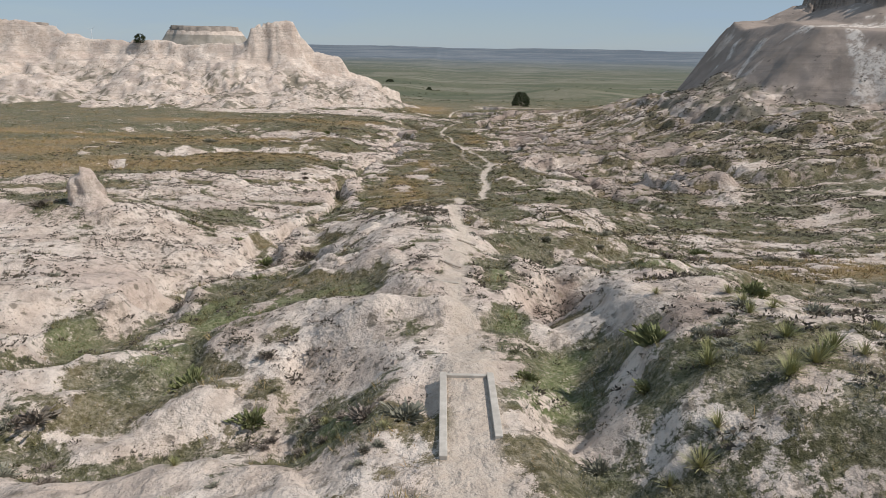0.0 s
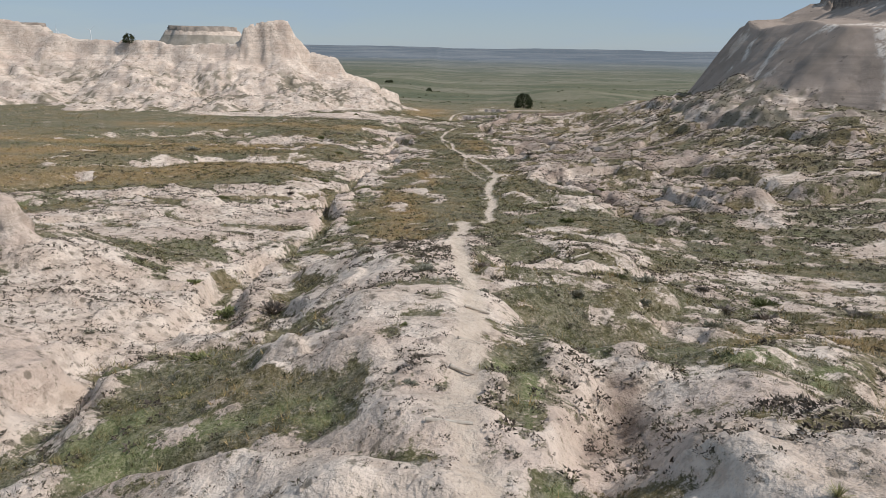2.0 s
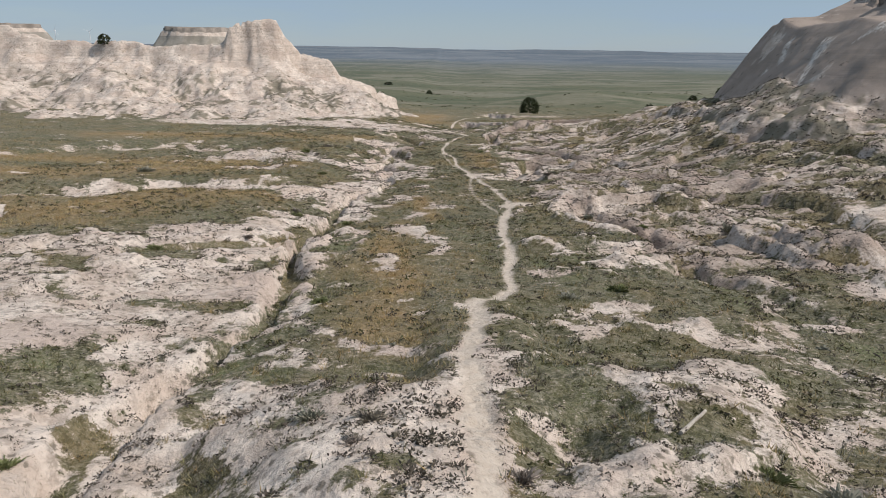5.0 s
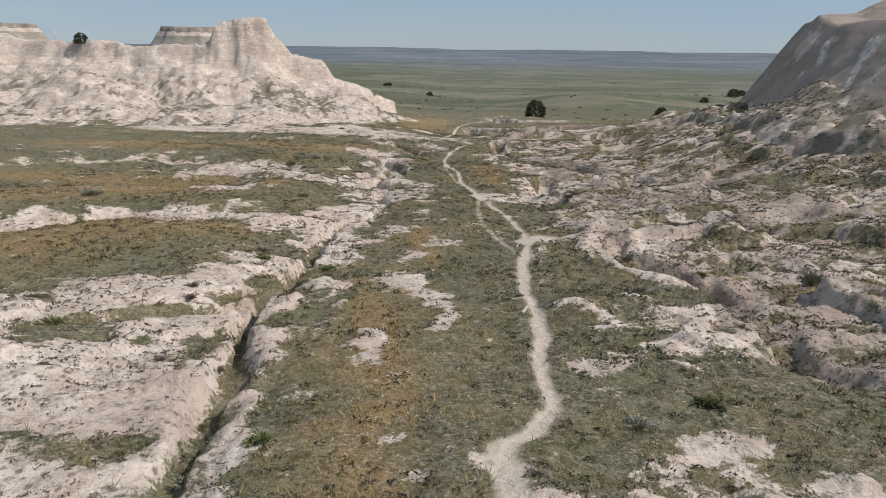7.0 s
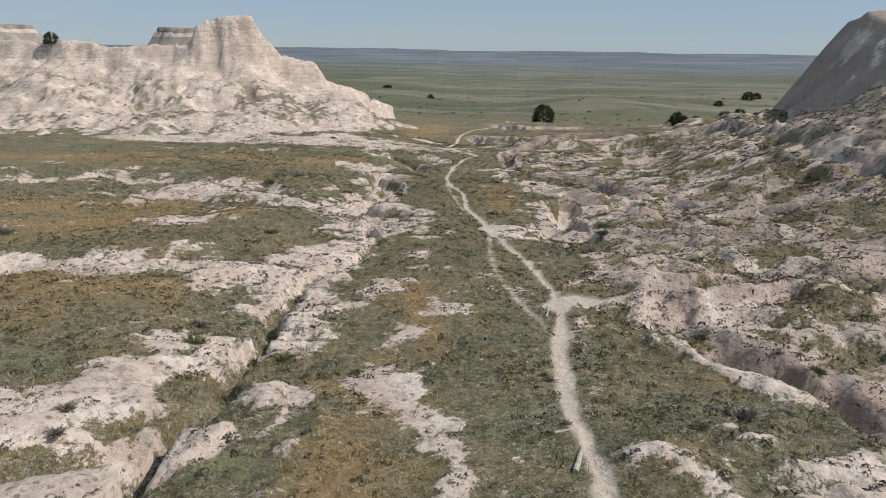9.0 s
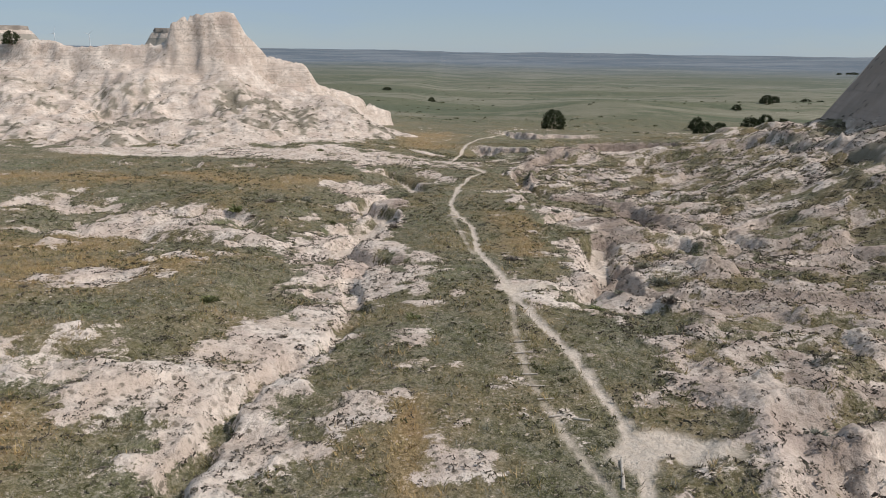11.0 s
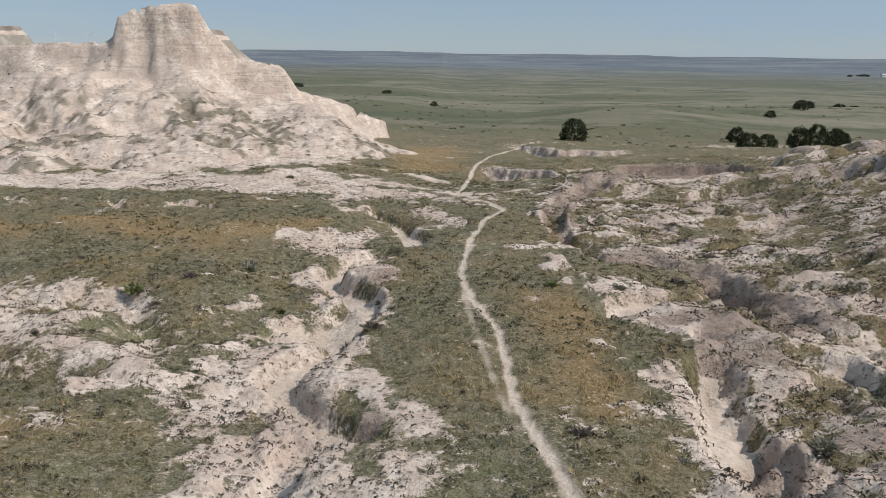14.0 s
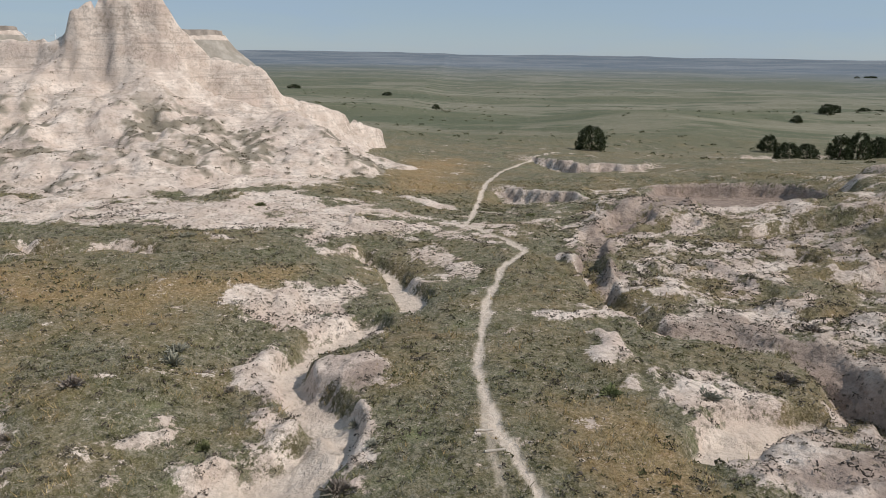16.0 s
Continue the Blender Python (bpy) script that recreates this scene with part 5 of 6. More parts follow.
# dark bunches standing in the grass
x, y, z, soil, dry, path = sample(90000, -60, 44, 14, 250)
ok = (path < 0.1) & (soil < 0.6) & (fbm(x / 6, y / 6, 3, 243) + 0.6 * fbm(x / 1.5, y / 1.5, 2, 245) > 0.1 + 0.8 * rng.random(len(x)) - 0.25)
for lot, mat_, lb in ((rng.random(len(x)) < 0.6, DARK_GRASS, "dark olive bunches of grass"), (rng.random(len(x)) < 0.35, TWIG, "dark twiggy bunches in the grass")):
    for near, blades, wide in ((y < 46, 26, 0.055), (y >= 46, 7, 0.2)):
        sel = ok & lot & near
        tufts("grass_bunches", x[sel], y[sel], z[sel], (0.22 + 0.4 * rng.random(sel.sum()) ** 2) * (0.75 + 0.4 * step(20, 80, y[sel])), blades, wide, 0.4, mat_, lb, "grass", 0.4, dome=True)

# weeds and scrub on the slopes of the cream butte
x, y = rng.uniform(-150, -14, 22000), rng.uniform(214, 270, 22000)
z, _, sc = left_butte(x, y)
ok = rng.random(len(x)) < 0.12 + 0.75 * sc
tufts("butte_weeds", x[ok], y[ok], z[ok], 0.25 + 0.7 * rng.random(ok.sum()) ** 2.5, 9, 0.26, 0.7, BUTTE_WEED, "dark weeds on the butte's slopes", "weeds", 0.32, dome=True)
x, y = rng.uniform(48, 125, 24000), rng.uniform(100, 222, 24000)
z, face, sc, _ = right_butte(x, y)
ok = (face < 0.9) & (fbm(x / 7, y / 7, 3, 157) > 0.5 * rng.random(len(x)) - 0.6)
tufts("butte_weeds", x[ok], y[ok], np.maximum(z, land(x, y)[0])[ok], 0.25 + 0.7 * rng.random(ok.sum()) ** 2, 10, 0.2, 0.7, TWIG, "dark weeds on the butte's apron", "weeds", 0.35, dome=True)

# brush dotted over the plain beyond the badland
x, y = rng.uniform(-120, 330, 2600), 290 + 560 * rng.random(2600) ** 1.3
z = land(x, y)[0]
ok = fbm(x / 60, y / 40, 3, 75) > 0.05 + 0.3 * rng.random(len(x))
tufts("plain_brush", x[ok], y[ok], z[ok], 0.6 + 1.8 * rng.random(ok.sum()) ** 2.5, 22, 0.11, 0.3, DARK_GRASS, "dark low brush dotted over the open plain", "brush", 0.34, dome=True)

# thicker brown scrub all over the eastern badland
x, y = rng.uniform(10, 74, 60000), rng.uniform(60, 236, 60000)
z, soil, dry, path, mud = land(x, y)
ok = (path < 0.1) & (x > np.interp(y, EDGE_Y, EDGE_X) - 2) & (fbm(x / 5, y / 3.2, 4, 67) > -0.16 + 0.55 * rng.random(len(x)))
tufts("dry_scrub", x[ok], y[ok], z[ok], 0.24 + 0.6 * rng.random(ok.sum()) ** 3, 7, 0.2, 0.6, TWIG, "dark brown low scrub on the badland", "scrub", 0.36, dome=True)

# dark clumps on the near spurs and the knoll
x, y, z, soil, dry, path = sample(11500, -26, 21, 16, 62)
knoll = np.exp(-((x + 4) / 7) ** 2 - ((y - 50) / 7) ** 2) - 1.5 * np.exp(-((x + 1.6) / 2.6) ** 2 - ((y - 36) / 3.5) ** 2) + 1.0 * np.exp(-((x - 10) / 6) ** 2 - ((y - 27) / 8) ** 2)
ok = (path < 0.05) & (soil > 0.3) & (fbm(x / 4, y / 4, 3, 69) > 0.35 - 0.7 * knoll + 0.5 * rng.random(len(x)) - 0.25)
tufts("dry_scrub", x[ok], y[ok], z[ok], (0.18 + 0.5 * rng.random(ok.sum()) ** 2) * (1 + 0.3 * np.clip(knoll[ok], 0, 1)), 20, 0.07, 0.2, TWIG, "dark brown clumps of scrub on the clay spurs", "scrub", 0.36, dome=True)

# brush on the banks of the western wash
x, y, z, soil, dry, path = sample(5000, -24, -3, 84, 214)
ok = (path < 0.5) & (soil > 0.35) & (fbm(x / 3.5, y / 3.5, 3, 73) > 0.15 * rng.random(len(x)))
tufts("dry_scrub", x[ok], y[ok], z[ok], 0.25 + 0.6 * rng.random(ok.sum()) ** 2, 14, 0.1, 0.3, TWIG, "grey-brown brush on the banks of the wash", "scrub", 0.36, dome=True)

# loose clods of clay on the open soil
x, y, z, soil, dry, path = sample(9000, -40, 42, 14, 200)
ok = (soil > 0.6) & (path < 0.3) & (fbm(x / 7, y / 7, 3, 221) > 0.05)
x, y, z = x[ok], y[ok], z[ok]
n = len(x)
s = 0.03 + 0.09 * rng.random(n) ** 3
corner = np.array([[1, 0, 0], [-1, 0, 0], [0, 1, 0], [0, -1, 0], [0, 0, 0.9], [0, 0, -0.6]])
v = np.stack([x, y, z], 1)[:, None] + corner[None] * s[:, None, None] * (0.7 + 0.6 * rng.random((n, 6, 1))) + rng.normal(0, 0.10, (n, 6, 3)) * s[:, None, None]
f = np.array([[0, 2, 4], [2, 1, 4], [1, 3, 4], [3, 0, 4], [2, 0, 5], [1, 2, 5], [3, 1, 5], [0, 3, 5]])
clods = mesh_from("clay_clods", v.reshape(-1, 3), (f[None] + 6 * np.arange(n)[:, None, None]).reshape(-1, 3), STONE)
tagged(new("clay_clods", clods), "loose pale clay clods on open soil", "clods", kind="stuff")

# larger grey-brown scrub gathered in patches on the clay
x, y, z, soil, dry, path = sample(26000, -60, 62, 12, 235)
patch = fbm(x / 4.6 + 3, y / 3.4, 4, 63)
ok = (path < 0.1) & (patch > 0.12 + 0.4 * rng.random(len(x))) & (np.abs(x - 0.74) > 1.3)
tufts("dry_scrub", x[ok], y[ok], z[ok], 0.3 + 0.5 * rng.random(ok.sum()) ** 2, 20, 0.075, 0.25, TWIG, "grey-brown twiggy scrub in patches on clay", "scrub", 0.34, dome=True)


def bush_mesh(name, seed, material, sprigs, width, flat):
    """A low rounded shrub: hundreds of short sprigs leaving a small woody base."""
    r = np.random.default_rng(seed)
    th, u = r.random(sprigs) * 2 * np.pi, r.random(sprigs)
    ph = np.arccos(1 - u * 0.95)
    rad = 0.5 * (0.55 + 0.45 * r.random(sprigs)) * (1 + 0.25 * np.sin(th * 3 + seed) + 0.15 * np.sin(th * 5 + 2 * seed))
    rad = rad * (0.75 + 0.25 * np.sin(th * 7 + ph * 9 + seed))
    tip = np.stack([rad * np.sin(ph) * np.cos(th), rad * np.sin(ph) * np.sin(th), flat * rad * np.cos(ph) + 0.04], 1)
    root = tip * (0.35 + 0.3 * r.random((sprigs, 1))) + r.normal(0, 0.03, (sprigs, 3))
    root[:, 2] = np.maximum(root[:, 2] - 0.05, -0.05)
    side = np.cross(tip - root, r.normal(0, 1, (sprigs, 3)))
    side *= width / np.maximum(np.linalg.norm(side, axis=1, keepdims=True), 1e-6)
    v = np.stack([root - side * 0.4, root + side * 0.4, tip + side, tip * 1.05 + r.normal(0, 0.03, (sprigs, 3)), tip - side], 1)
    f = np.arange(sprigs)[:, None] * 5
    faces = np.concatenate([f + np.array([[0, 1, 2]]), f + np.array([[0, 2, 3]]), f + np.array([[0, 3, 4]])])
    return mesh_from(name, v.reshape(-1, 3), faces, material)


SHRUBS = [bush_mesh("shrub", 300 + i, SHRUB_BROWN if i % 2 else SHRUB_GREY, 290, 0.014, 0.6) for i in range(6)]
SHRUBS += [bush_mesh("shrub", 320 + i, (SHRUB_GREEN, SHRUB_GREY, SHRUB_BROWN)[i], 380, 0.018, 0.6) for i in range(3)]


def place_shrub(x, y, size, kind, label):
    ob = new("shrub", SHRUBS[kind])
    ob.matrix_world = Matrix.LocRotScale((x, y, height(x, y) - 0.05 * size), Euler((0, 0, rng.random() * 6.28)), (size, size * rng.uniform(0.75, 1.1), size * rng.uniform(0.6, 0.9)))
    return tagged(ob, label, "shrub", "low shrubs on the badland")


BIG_SHRUBS = []   # x, y, width of the larger shrubs, place by place along the valley
BIG_SHRUBS += [(-7.9, 20.2, 1.8), (-0.75, 14.6, 1.4), (-1.8, 15.3, 1.2), (5.7, 16.8, 1.7), (6.5, 16.0, 0.9), (-5.6, 21.0, 0.9), (9.7, 20.4, 1.4), (3.6, 13.3, 1.1), (-29.4, 50.0, 2.4), (2.4, 17.3, 0.8), (-0.9, 27.1, 0.6), (-0.7, 28.7, 0.7), (5.0, 15.1, 0.9), (10.2, 17.4, 1.2), (-11.1, 17.1, 1.6), (-5.3, 17.8, 1.4)]
BIG_SHRUBS += [(-0.9, 42.7, 1.7), (2.1, 47.0, 1.3), (10.2, 48.8, 1.6), (11.5, 47.2, 2.0), (-9.4, 46.5, 2.2), (-12.6, 48.0, 2.0), (-4.6, 51.0, 1.5), (16.5, 43.0, 2.0), (-15.7, 51.3, 1.5), (6.6, 41.9, 1.0), (-2.5, 49.9, 1.3), (-9.7, 35.7, 1.5), (-4.2, 33.8, 1.2), (-30.8, 69.6, 2.0), (-1.3, 32.4, 0.4), (1.9, 39.6, 0.6)]
BIG_SHRUBS += [(15, 44.5, 1.6), (18, 46.5, 1.9), (13, 41, 1.3), (22, 44, 2.0), (25.5, 47, 1.7), (10, 42.5, 1.2), (20, 49, 1.5), (28, 50, 2.0)]
BIG_SHRUBS += [(-13.2, 82.6, 1.1), (-18.3, 92.7, 1.2), (12.3, 76.2, 2.2), (8.2, 73.5, 2.0), (2.9, 68.1, 1.0), (-7.9, 71.5, 1.6), (-42.4, 127.8, 3.0), (-16.2, 81.8, 1.1), (-24.3, 86.0, 1.8), (30.2, 101.2, 3.0)]
BIG_SHRUBS += [(-18.8, 94.7, 1.4), (-16.2, 104.9, 1.9), (5.2, 94.7, 1.0), (14.0, 95.1, 2.6), (-10.6, 104.0, 2.0), (16.9, 108.3, 2.0), (-17.3, 108.5, 2.0), (21.4, 102.1, 1.4), (16.8, 114.4, 1.6), (5.2, 99.9, 1.1)]
BIG_SHRUBS += [(-28.3, 174.2, 3.0), (17.2, 141.2, 2.4), (14.0, 141.3, 2.0), (-18.5, 133.1, 2.0), (-21.1, 183.3, 2.2), (15.7, 133.6, 2.0), (10.7, 135.1, 1.8), (18.3, 150.1, 2.2), (5.6, 150.5, 1.8), (-3.3, 133.0, 1.6)]
BIG_SHRUBS += [(-20.7, 181.3, 2.6), (-24.3, 175.8, 2.0), (7.9, 178.1, 1.9), (14.0, 178.3, 2.0), (20.9, 182.5, 2.6), (-15.6, 172.5, 1.6), (-12.6, 194.0, 1.8), (-7.4, 168.0, 2.0), (-26.6, 226.5, 2.0), (-30.0, 209.9, 2.2), (27.3, 191.6, 2.4), (8.9, 230.6, 1.6), (-6.2, 172.0, 1.4)]
for i, (x, y, s) in enumerate(BIG_SHRUBS):
    place_shrub(x, y, s, i % 3 + 6, "large dark grey-brown shrub on the clay" if i % 3 else "large dusty green shrub on the clay")

x, y, z, soil, dry, path = sample(2600, -45, 42, 12, 200)
patch = fbm(x / 9, y / 9, 3, 231)
ok = np.nonzero((path < 0.05) & (patch > -0.25) & (rng.random(len(x)) < 0.16 + 0.25 * np.clip(soil, 0, 1)) & (np.abs(x - 0.8) > 1.6))[0][:90]
for i in ok:
    kind = int(rng.integers(0, 6))
    place_shrub(x[i], y[i], rng.uniform(0.45, 1.35), kind, "dark bare-twigged low shrub on pale clay" if kind % 2 else "grey-green low sagebrush on pale clay")


# grey sage and dead brush thick on the banks beside the crossing
x, y, z, soil, dry, path = sample(900, -12, 13, 11, 24)
ok = np.nonzero((path < 0.05) & (np.abs(x - 0.8) > 1.5) & (((x < -1) & (y < 17.5)) | (x > 4.5)) & (fbm(x / 2.5, y / 2.5, 2, 233) > -0.1) & (soil < 0.9))[0][:80]
for i in ok:
    kind = int(rng.integers(0, 6))
    place_shrub(x[i], y[i], rng.uniform(0.35, 1.0), kind, "dead grey brush on the bank" if kind % 2 else "low grey-green sage on the bank")


def yucca_mesh(seed):
    r = np.random.default_rng(seed)
    n = 120
    th, el = r.random(n) * 2 * np.pi, np.radians(15 + 70 * r.random(n))
    ln = 0.4 + 0.2 * r.random(n)
    d = np.stack([np.cos(th) * np.cos(el), np.sin(th) * np.cos(el), np.sin(el)], 1)
    s = np.stack([-np.sin(th), np.cos(th), np.zeros(n)], 1) * 0.009
    v = np.stack([d * 0.03 - s, d * 0.03 + s, d * (ln * 0.6)[:, None] + s * 0.8, d * ln[:, None] - np.array([0, 0, 0.03]), d * (ln * 0.6)[:, None] - s * 0.8], 1)
    f = np.arange(n)[:, None] * 5
    faces = np.concatenate([f + np.array([[0, 1, 2]]), f + np.array([[0, 2, 4]]), f + np.array([[2, 3, 4]])])
    return mesh_from("yucca", v.reshape(-1, 3), faces, YUCCA)


YUCCAS = [yucca_mesh(400 + i) for i in range(3)]
for i, (x, y, s) in enumerate([(8.4, 14.0, 1.9), (8.8, 14.3, 1.7), (8.1, 13.7, 1.6), (7.3, 13.2, 1.7), (7.6, 13.7, 1.4), (6.1, 14.4, 1.7), (8.6, 18.5, 1.4), (8.9, 20.2, 1.3), (7.3, 14.6, 1.2), (8.3, 15.4, 1.6), (8.2, 17.2, 1.3), (9.0, 17.6, 1.2), (5.2, 12.0, 1.7), (5.7, 12.6, 1.3), (4.6, 11.9, 1.1), (7.4, 13.2, 1.2), (6.4, 15.2, 1.1), (10.2, 20.5, 1.2), (9.2, 13.8, 1.2), (10.5, 15.5, 1.2), (6.6, 20.0, 0.9), (-3.2, 11.4, 0.9), (-5.5, 12.2, 0.9), (-1.2, 14.0, 0.8), (-3.0, 16.8, 0.9), (-6.0, 13.9, 0.9), (11.5, 18.2, 1.3), (12.3, 22.5, 1.2)]):
    ob = new("yucca", YUCCAS[i % 3])
    ob.matrix_world = Matrix.LocRotScale((x, y, height(x, y) - 0.03), Euler((0, 0, i * 1.3)), (s * 0.65, s * 0.65, s * 0.6))
    tagged(ob, "spiky yellow-green yucca on the grassy bank", "yucca", "yuccas beside the trail")


def juniper_crown(seed, clumps=110, leaves=30):
    """Crown of many small leaf clumps round an uneven dome, about 1 m across."""
    r = np.random.default_rng(seed)
    th, u = r.random(clumps) * 2 * np.pi, r.random(clumps)
    rad = 0.42 * (1 + 0.10 * np.sin(2 * th + seed) + 0.09 * np.sin(5 * th + 2 * seed)) * (0.66 + 0.34 * r.random(clumps))
    zc = 0.05 + 0.70 * u ** 1.15
    rr = rad * 1.1 * np.sqrt(np.clip(1.0 - (np.maximum(zc - 0.16, 0) / 0.62) ** 2, 0.03, 1))
    c = np.stack([rr * np.cos(th), rr * np.sin(th), zc], 1)
    k = clumps * leaves
    p = np.repeat(c, leaves, 0) + r.normal(0, 0.042, (k, 3))
    p[:, 2] = np.maximum(p[:, 2], 0.02)
    a, b = r.normal(0, 1, (k, 3)), r.normal(0, 1, (k, 3))
    a /= np.linalg.norm(a, axis=1, keepdims=True)
    b /= np.linalg.norm(b, axis=1, keepdims=True)
    s = 0.026 * (0.6 + 0.8 * r.random((k, 1)))
    v = np.stack([p - a * s, p + b * s, p + a * s, p - b * s], 1)
    return mesh_from("crown", v.reshape(-1, 3), np.arange(k * 4).reshape(-1, 4), JUNIPER)


CROWNS = [juniper_crown(500 + i) for i in range(3)]
bm = bmesh.new()
for ang, ln, r0 in ((0, 0.55, 0.035), (1.1, 0.4, 0.02), (3.0, 0.42, 0.022), (4.7, 0.38, 0.02)):
    tilt = 0.05 if ang == 0 else 0.75
    m = Matrix.Translation((0, 0, 0.1 if ang else 0)) @ Matrix.Rotation(ang, 4, "Z") @ Matrix.Rotation(tilt, 4, "X") @ Matrix.Translation((0, 0, ln / 2 - 0.05))
    bmesh.ops.create_cone(bm, cap_ends=True, segments=7, radius1=r0, radius2=r0 * 0.35, depth=ln, matrix=m)
TRUNK = bpy.data.meshes.new("trunk")
bm.to_mesh(TRUNK)
bm.free()
TRUNK.materials.append(BARK)


def juniper(i, x, y, w, h, z=None, label="dark green rounded juniper on open grass"):
    root = new("juniper_tree")
    root.matrix_world = Matrix.LocRotScale((x, y, (height(x, y) if z is None else z) - 0.15), Euler((0, 0, i * 1.9)), (w, w * (0.85 + 0.05 * (i % 4)), h * 1.15))
    for nm, me in (("trunk", TRUNK), ("crown", CROWNS[i % 3])):
        new(nm, me).parent = root
    return tagged(root, label, "tree", "junipers on the prairie")


for i, (x, y, w, h) in enumerate([(37, 332, 8.6, 7.4), (92, 346, 6.2, 5.6), (85, 319, 7.0, 5.2), (91.5, 322, 6.6, 5.0), (106, 333, 8.0, 7.8), (112, 334, 7.6, 8.0), (121, 340, 7, 6.5), (-10.5, 565, 5.0, 3.4), (216, 513, 9, 5), (168, 460, 8, 5), (141, 431, 5, 3), (-133, 736, 12, 4), (-51, 693, 8, 3), (130, 352, 6, 5), (176, 468, 6, 4), (228, 520, 7, 4)]):
    juniper(i, x, y, w, h)
juniper(2, -113.5, 272, 4.8, 3.6, 17.6, "dark green juniper alone on the ridge top")

# ---------- the crossing with its concrete curbs ----------
def slab(bm, x0, x1, y0, y1, z0, z1, bevel=0.02):
    r = bmesh.ops.create_cube(bm, size=1, matrix=Matrix.LocRotScale(((x0 + x1) / 2, (y0 + y1) / 2, (z0 + z1) / 2), None, (x1 - x0, y1 - y0, z1 - z0)))
    es = list({e for v in r["verts"] for e in v.link_edges})
    bmesh.ops.bevel(bm, geom=es, offset=bevel, segments=2, profile=0.6, affect="EDGES")


crossing = tagged(new("trail_crossing"), "concrete trail crossing with low side curbs over a ditch", "crossing")
for nm, box in (("side_curb", (0.04, 0.22, 12.6, 16.5, 7.1, 8.57)), ("side_curb", (1.26, 1.44, 13.4, 16.5, 7.1, 8.57)), ("end_sill", (0.223, 1.257, 16.38, 16.5, 7.4, 8.53))):
    bm = bmesh.new()
    slab(bm, *box)
    part(nm, bm, CONCRETE, crossing)


def log(name, x0, y0, x1, y1, r, label, lift=0.0, square=False):
    a, b = Vector((x0, y0, height(x0, y0) + r * 0.7 + lift)), Vector((x1, y1, height(x1, y1) + r * 0.7 + lift))
    bm = bmesh.new()
    d = b - a
    m = Matrix.Translation((a + b) / 2) @ d.to_track_quat("Z", "Y").to_matrix().to_4x4()
    bmesh.ops.create_cone(bm, cap_ends=True, segments=4 if square else 9, radius1=r, radius2=r * (1 if square else 0.75), depth=d.length, matrix=m)
    bmesh.ops.subdivide_edges(bm, edges=[e for e in bm.edges if e.calc_length() > d.length * 0.5], cuts=4)
    for v in bm.verts:
        v.co += Vector((noise.noise(v.co * 2.0), noise.noise(v.co * 2.0 + Vector((9, 0, 0))), noise.noise(v.co * 2.0 + Vector((0, 9, 0))))) * r * 0.35
    me = bpy.data.meshes.new(name)
    bm.to_mesh(me)
    bm.free()
    me.materials.append(TIMBER)
    return tagged(new(name, me), label, "log")


log("fallen_log", 4.9, 90.0, 5.6, 92.2, 0.13, "bleached fallen log beside the trail")
log("fallen_log", 4.6, 93.7, 5.4, 93.9, 0.07, "short bleached log beside the trail")
log("fallen_log", 7.8, 50.4, 9.3, 52.2, 0.08, "thin bleached log on the clay knoll")
log("trail_step", -0.7, 172.7, 0.3, 173.1, 0.08, "weathered timber step across the side trail")
log("trail_step", -0.3, 170.6, 0.8, 171.0, 0.08, "weathered timber step across the side trail")
for x0, y0, x1, y1 in ((-0.4, 24.3, 0.7, 24.4), (0.2, 28.0, 0.9, 28.1), (0.5, 30.6, 1.2, 30.8), (0.9, 36.0, 1.9, 36.2)):
    log("trail_step", x0, y0, x1, y1, 0.06, "weathered timber step across the trail")
for x0, y0 in ((4.5, 117.6), (4.1, 119.5), (3.8, 121.2), (3.6, 122.8), (3.5, 124.3), (3.5, 126.0), (3.6, 127.9)):
    log("trail_step", x0, y0, x0 + 0.95, y0 + 0.12, 0.055, "weathered timber step across the side trail")
log("fallen_log", 5.7, 117.4, 6.5, 117.1, 0.07, "short bleached log on the grass")
log("fallen_log", 6.7, 110.9, 7.2, 113.4, 0.09, "bleached fallen log on the grass")

# spire of clay on the bare hill
sx, sy = -26.2, 50.8
n, rows_ = 40, 14
a = np.linspace(0, 2 * np.pi, n, endpoint=False)
verts = []
for k in range(rows_):
    u = k / (rows_ - 1)
    r = 1.1 * (1 - u) ** 3 + 0.92 * (1 - 0.12 * u) * (1 - u ** 24) + 0.02
    wob = 1 + 0.22 * fbm(np.cos(a) * 2 + 5, np.sin(a) * 2 + u * 3, 3, 301)
    verts.append(np.stack([sx + r * wob * np.cos(a) * (1 + 0.25 * (1 - u) * (np.cos(a) > 0)) - 0.45 * u, sy + r * wob * np.sin(a), height(sx, sy) - 0.7 + u * (3.0 + 0.35 * np.cos(a - 0.6))], 1))
i = np.arange(n)
j = (i + 1) % n
faces = np.concatenate([np.stack([k * n + i, k * n + j, (k + 1) * n + j, (k + 1) * n + i], 1) for k in range(rows_ - 1)])
spire_me = mesh_from("clay_spire", np.concatenate(verts), faces, CLAY, True)
tagged(new("clay_spire", spire_me), "small pale clay spire on a bare hill", "rock")


# ---------- far things on the plain ----------
WHITE_PAINT = plain_material("white_paint", (0.72, 0.72, 0.70), (0.80, 0.80, 0.78), 0.5, 0.6, 0.002)
TIN = plain_material("tin_roof", (0.42, 0.42, 0.42), (0.55, 0.55, 0.54), 0.4, 0.5, 0.002)


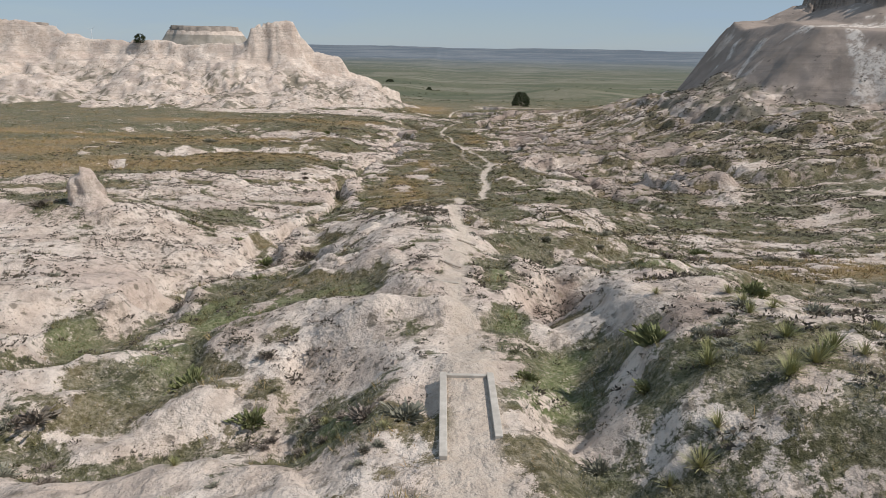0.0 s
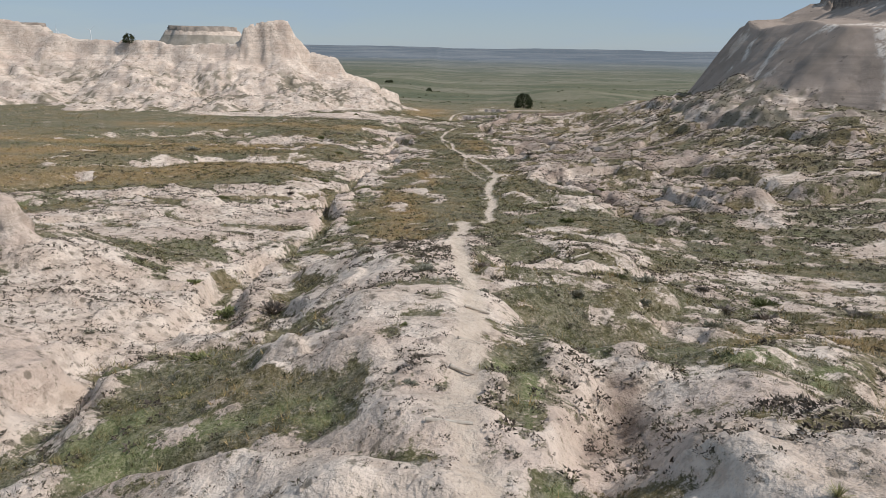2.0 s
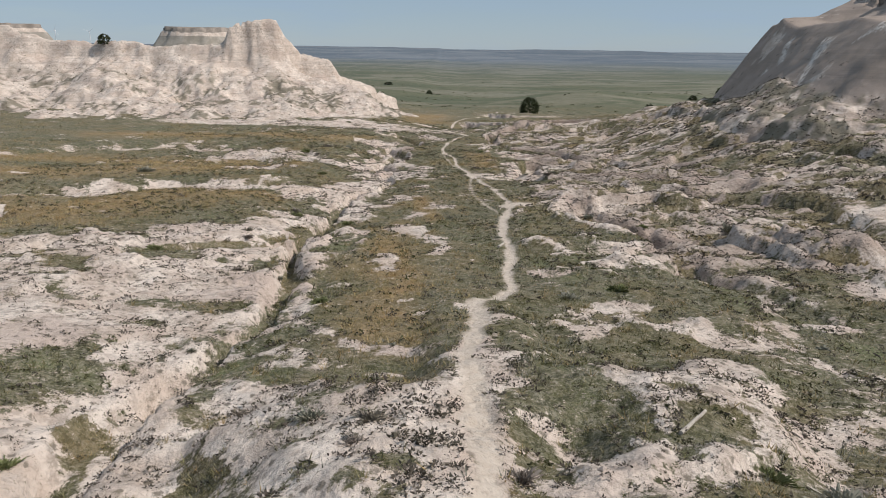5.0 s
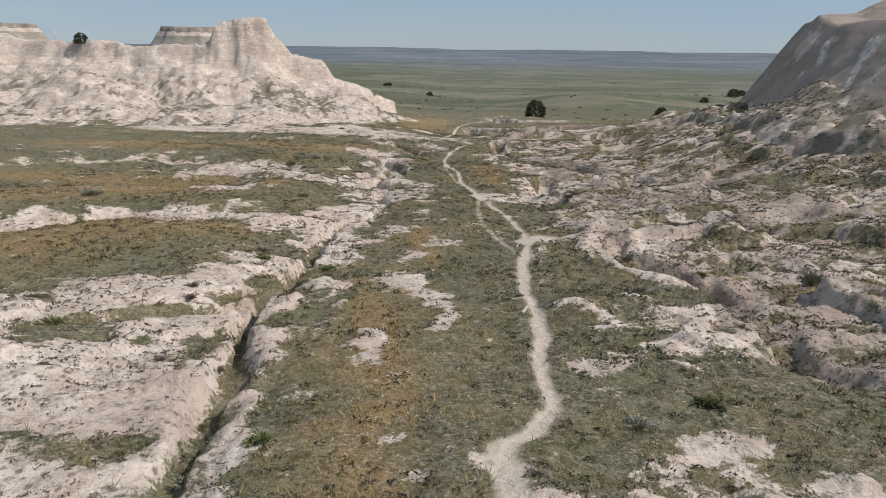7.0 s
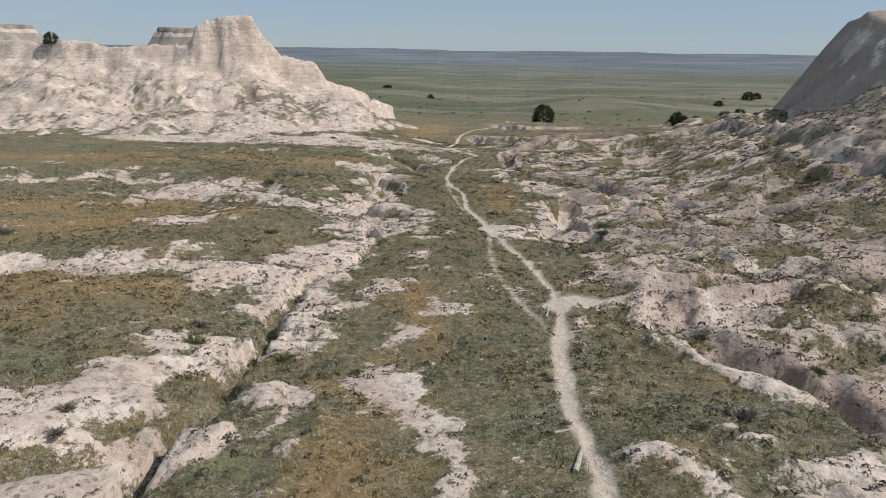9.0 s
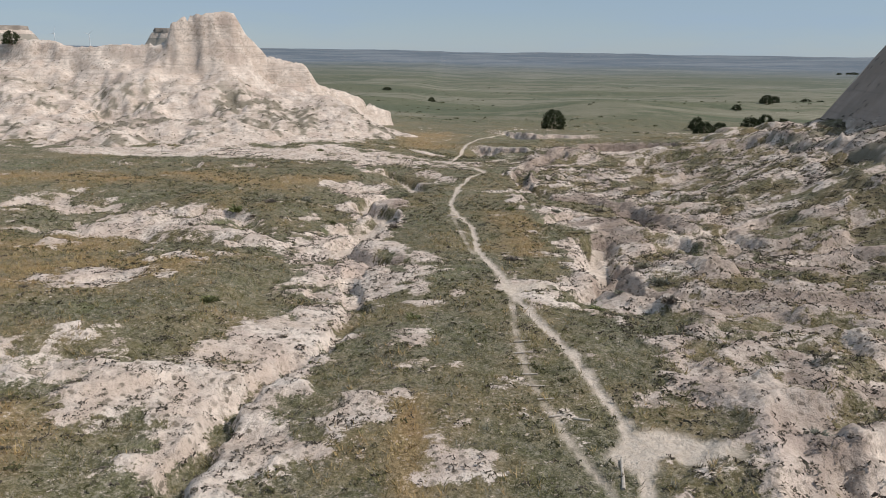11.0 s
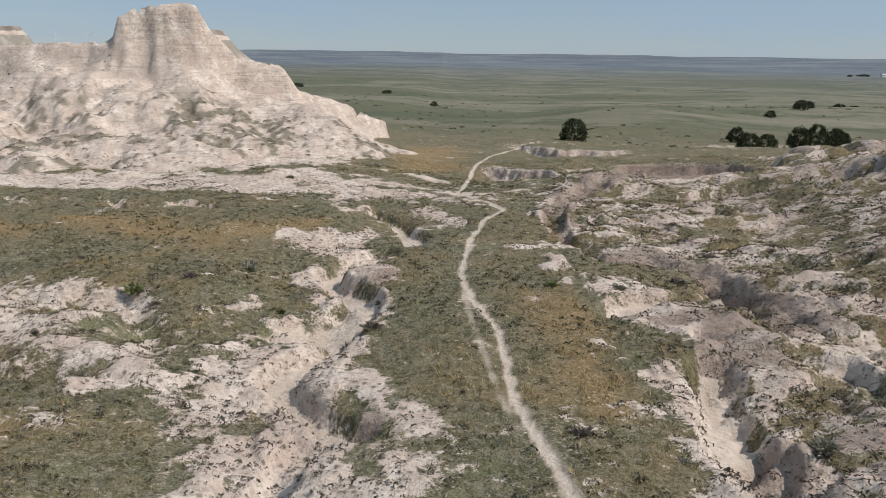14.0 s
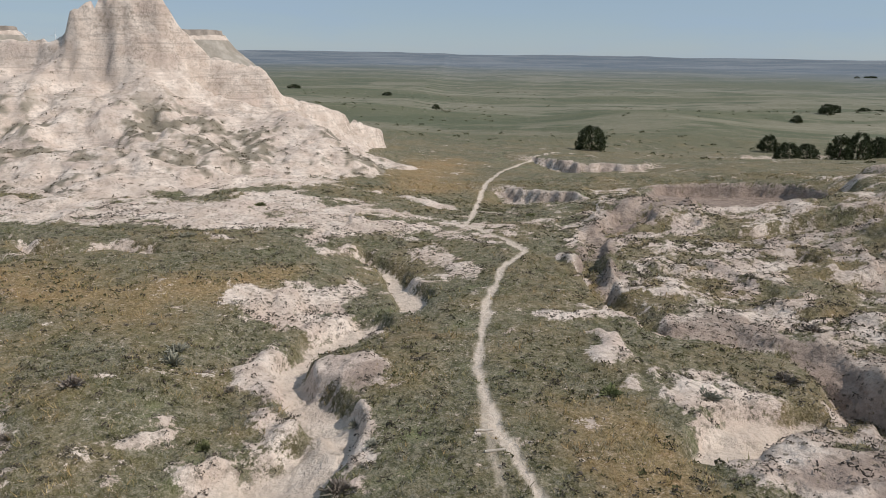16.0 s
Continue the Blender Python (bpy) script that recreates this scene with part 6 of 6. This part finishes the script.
def farm_building(x, y, w, d, h, turn):
    root = tagged(new("farm_building"), "small white farm building far out on the plain", "building", "farm buildings on the plain")
    root.matrix_world = Matrix.LocRotScale((x, y, height(x, y)), Euler((0, 0, turn)), None)
    bm = bmesh.new()
    slab(bm, -w / 2, w / 2, -d / 2, d / 2, -0.5, h, 0.03)
    part("wall", bm, WHITE_PAINT, root)
    bm = bmesh.new()
    e, top = 0.5, h + d * 0.3
    pts = [bm.verts.new(p) for p in ((-w / 2 - e, -d / 2 - e, h - 0.1), (w / 2 + e, -d / 2 - e, h - 0.1), (w / 2 + e, 0, top), (-w / 2 - e, 0, top), (-w / 2 - e, d / 2 + e, h - 0.1), (w / 2 + e, d / 2 + e, h - 0.1))]
    bm.faces.new((pts[0], pts[1], pts[2], pts[3]))
    bm.faces.new((pts[3], pts[2], pts[5], pts[4]))
    bm.faces.new((pts[0], pts[3], pts[4]))
    bm.faces.new((pts[1], pts[5], pts[2]))
    bm.faces.new((pts[0], pts[4], pts[5], pts[1]))
    part("roof", bm, TIN, root, "grey tin roof")


for x, y, w, d, h, turn in ((1040, 1830, 26, 9, 5, 0.1), (1088, 1850, 16, 9, 5, 0.3), (1130, 1842, 30, 10, 6, -0.1)):
    farm_building(x, y, w, d, h, turn)
for i, (x, y, w, h) in enumerate([(1000, 1850, 15, 6), (985, 1846, 12, 5), (965, 1850, 13, 5), (1012, 1858, 11, 5), (1060, 1868, 14, 6)]):
    juniper(i, x, y, w, h, None, "dark windbreak tree by the far farm")


def wind_turbine(x, y, spin):
    z0 = height(x, y)
    root = tagged(new("wind_turbine"), "white three-bladed wind turbine on the horizon", "wind turbine", "wind turbines on the horizon")
    root.matrix_world = Matrix.Translation((x, y, z0))
    bm = bmesh.new()
    bmesh.ops.create_cone(bm, cap_ends=True, segments=12, radius1=2.2, radius2=1.3, depth=70, matrix=Matrix.Translation((0, 0, 34)))
    part("tower", bm, WHITE_PAINT, root)
    bm = bmesh.new()
    slab(bm, -2, 2, -4, 5, 68, 72, 0.6)
    part("nacelle", bm, WHITE_PAINT, root)
    for k in range(3):
        bm = bmesh.new()
        m = Matrix.Translation((0, -5, 70)) @ Matrix.Rotation(spin + k * 2 * math.pi / 3, 4, "Y")
        bmesh.ops.create_cone(bm, cap_ends=True, segments=6, radius1=1.3, radius2=0.3, depth=38, matrix=m @ Matrix.Translation((0, 0, 19)))
        part("blade", bm, WHITE_PAINT, root)


for x, y, spin in ((-2360, 4450, 0.3), (-2165, 4480, 0.9), (-2560, 4500, 1.4)):
    wind_turbine(x, y, spin)
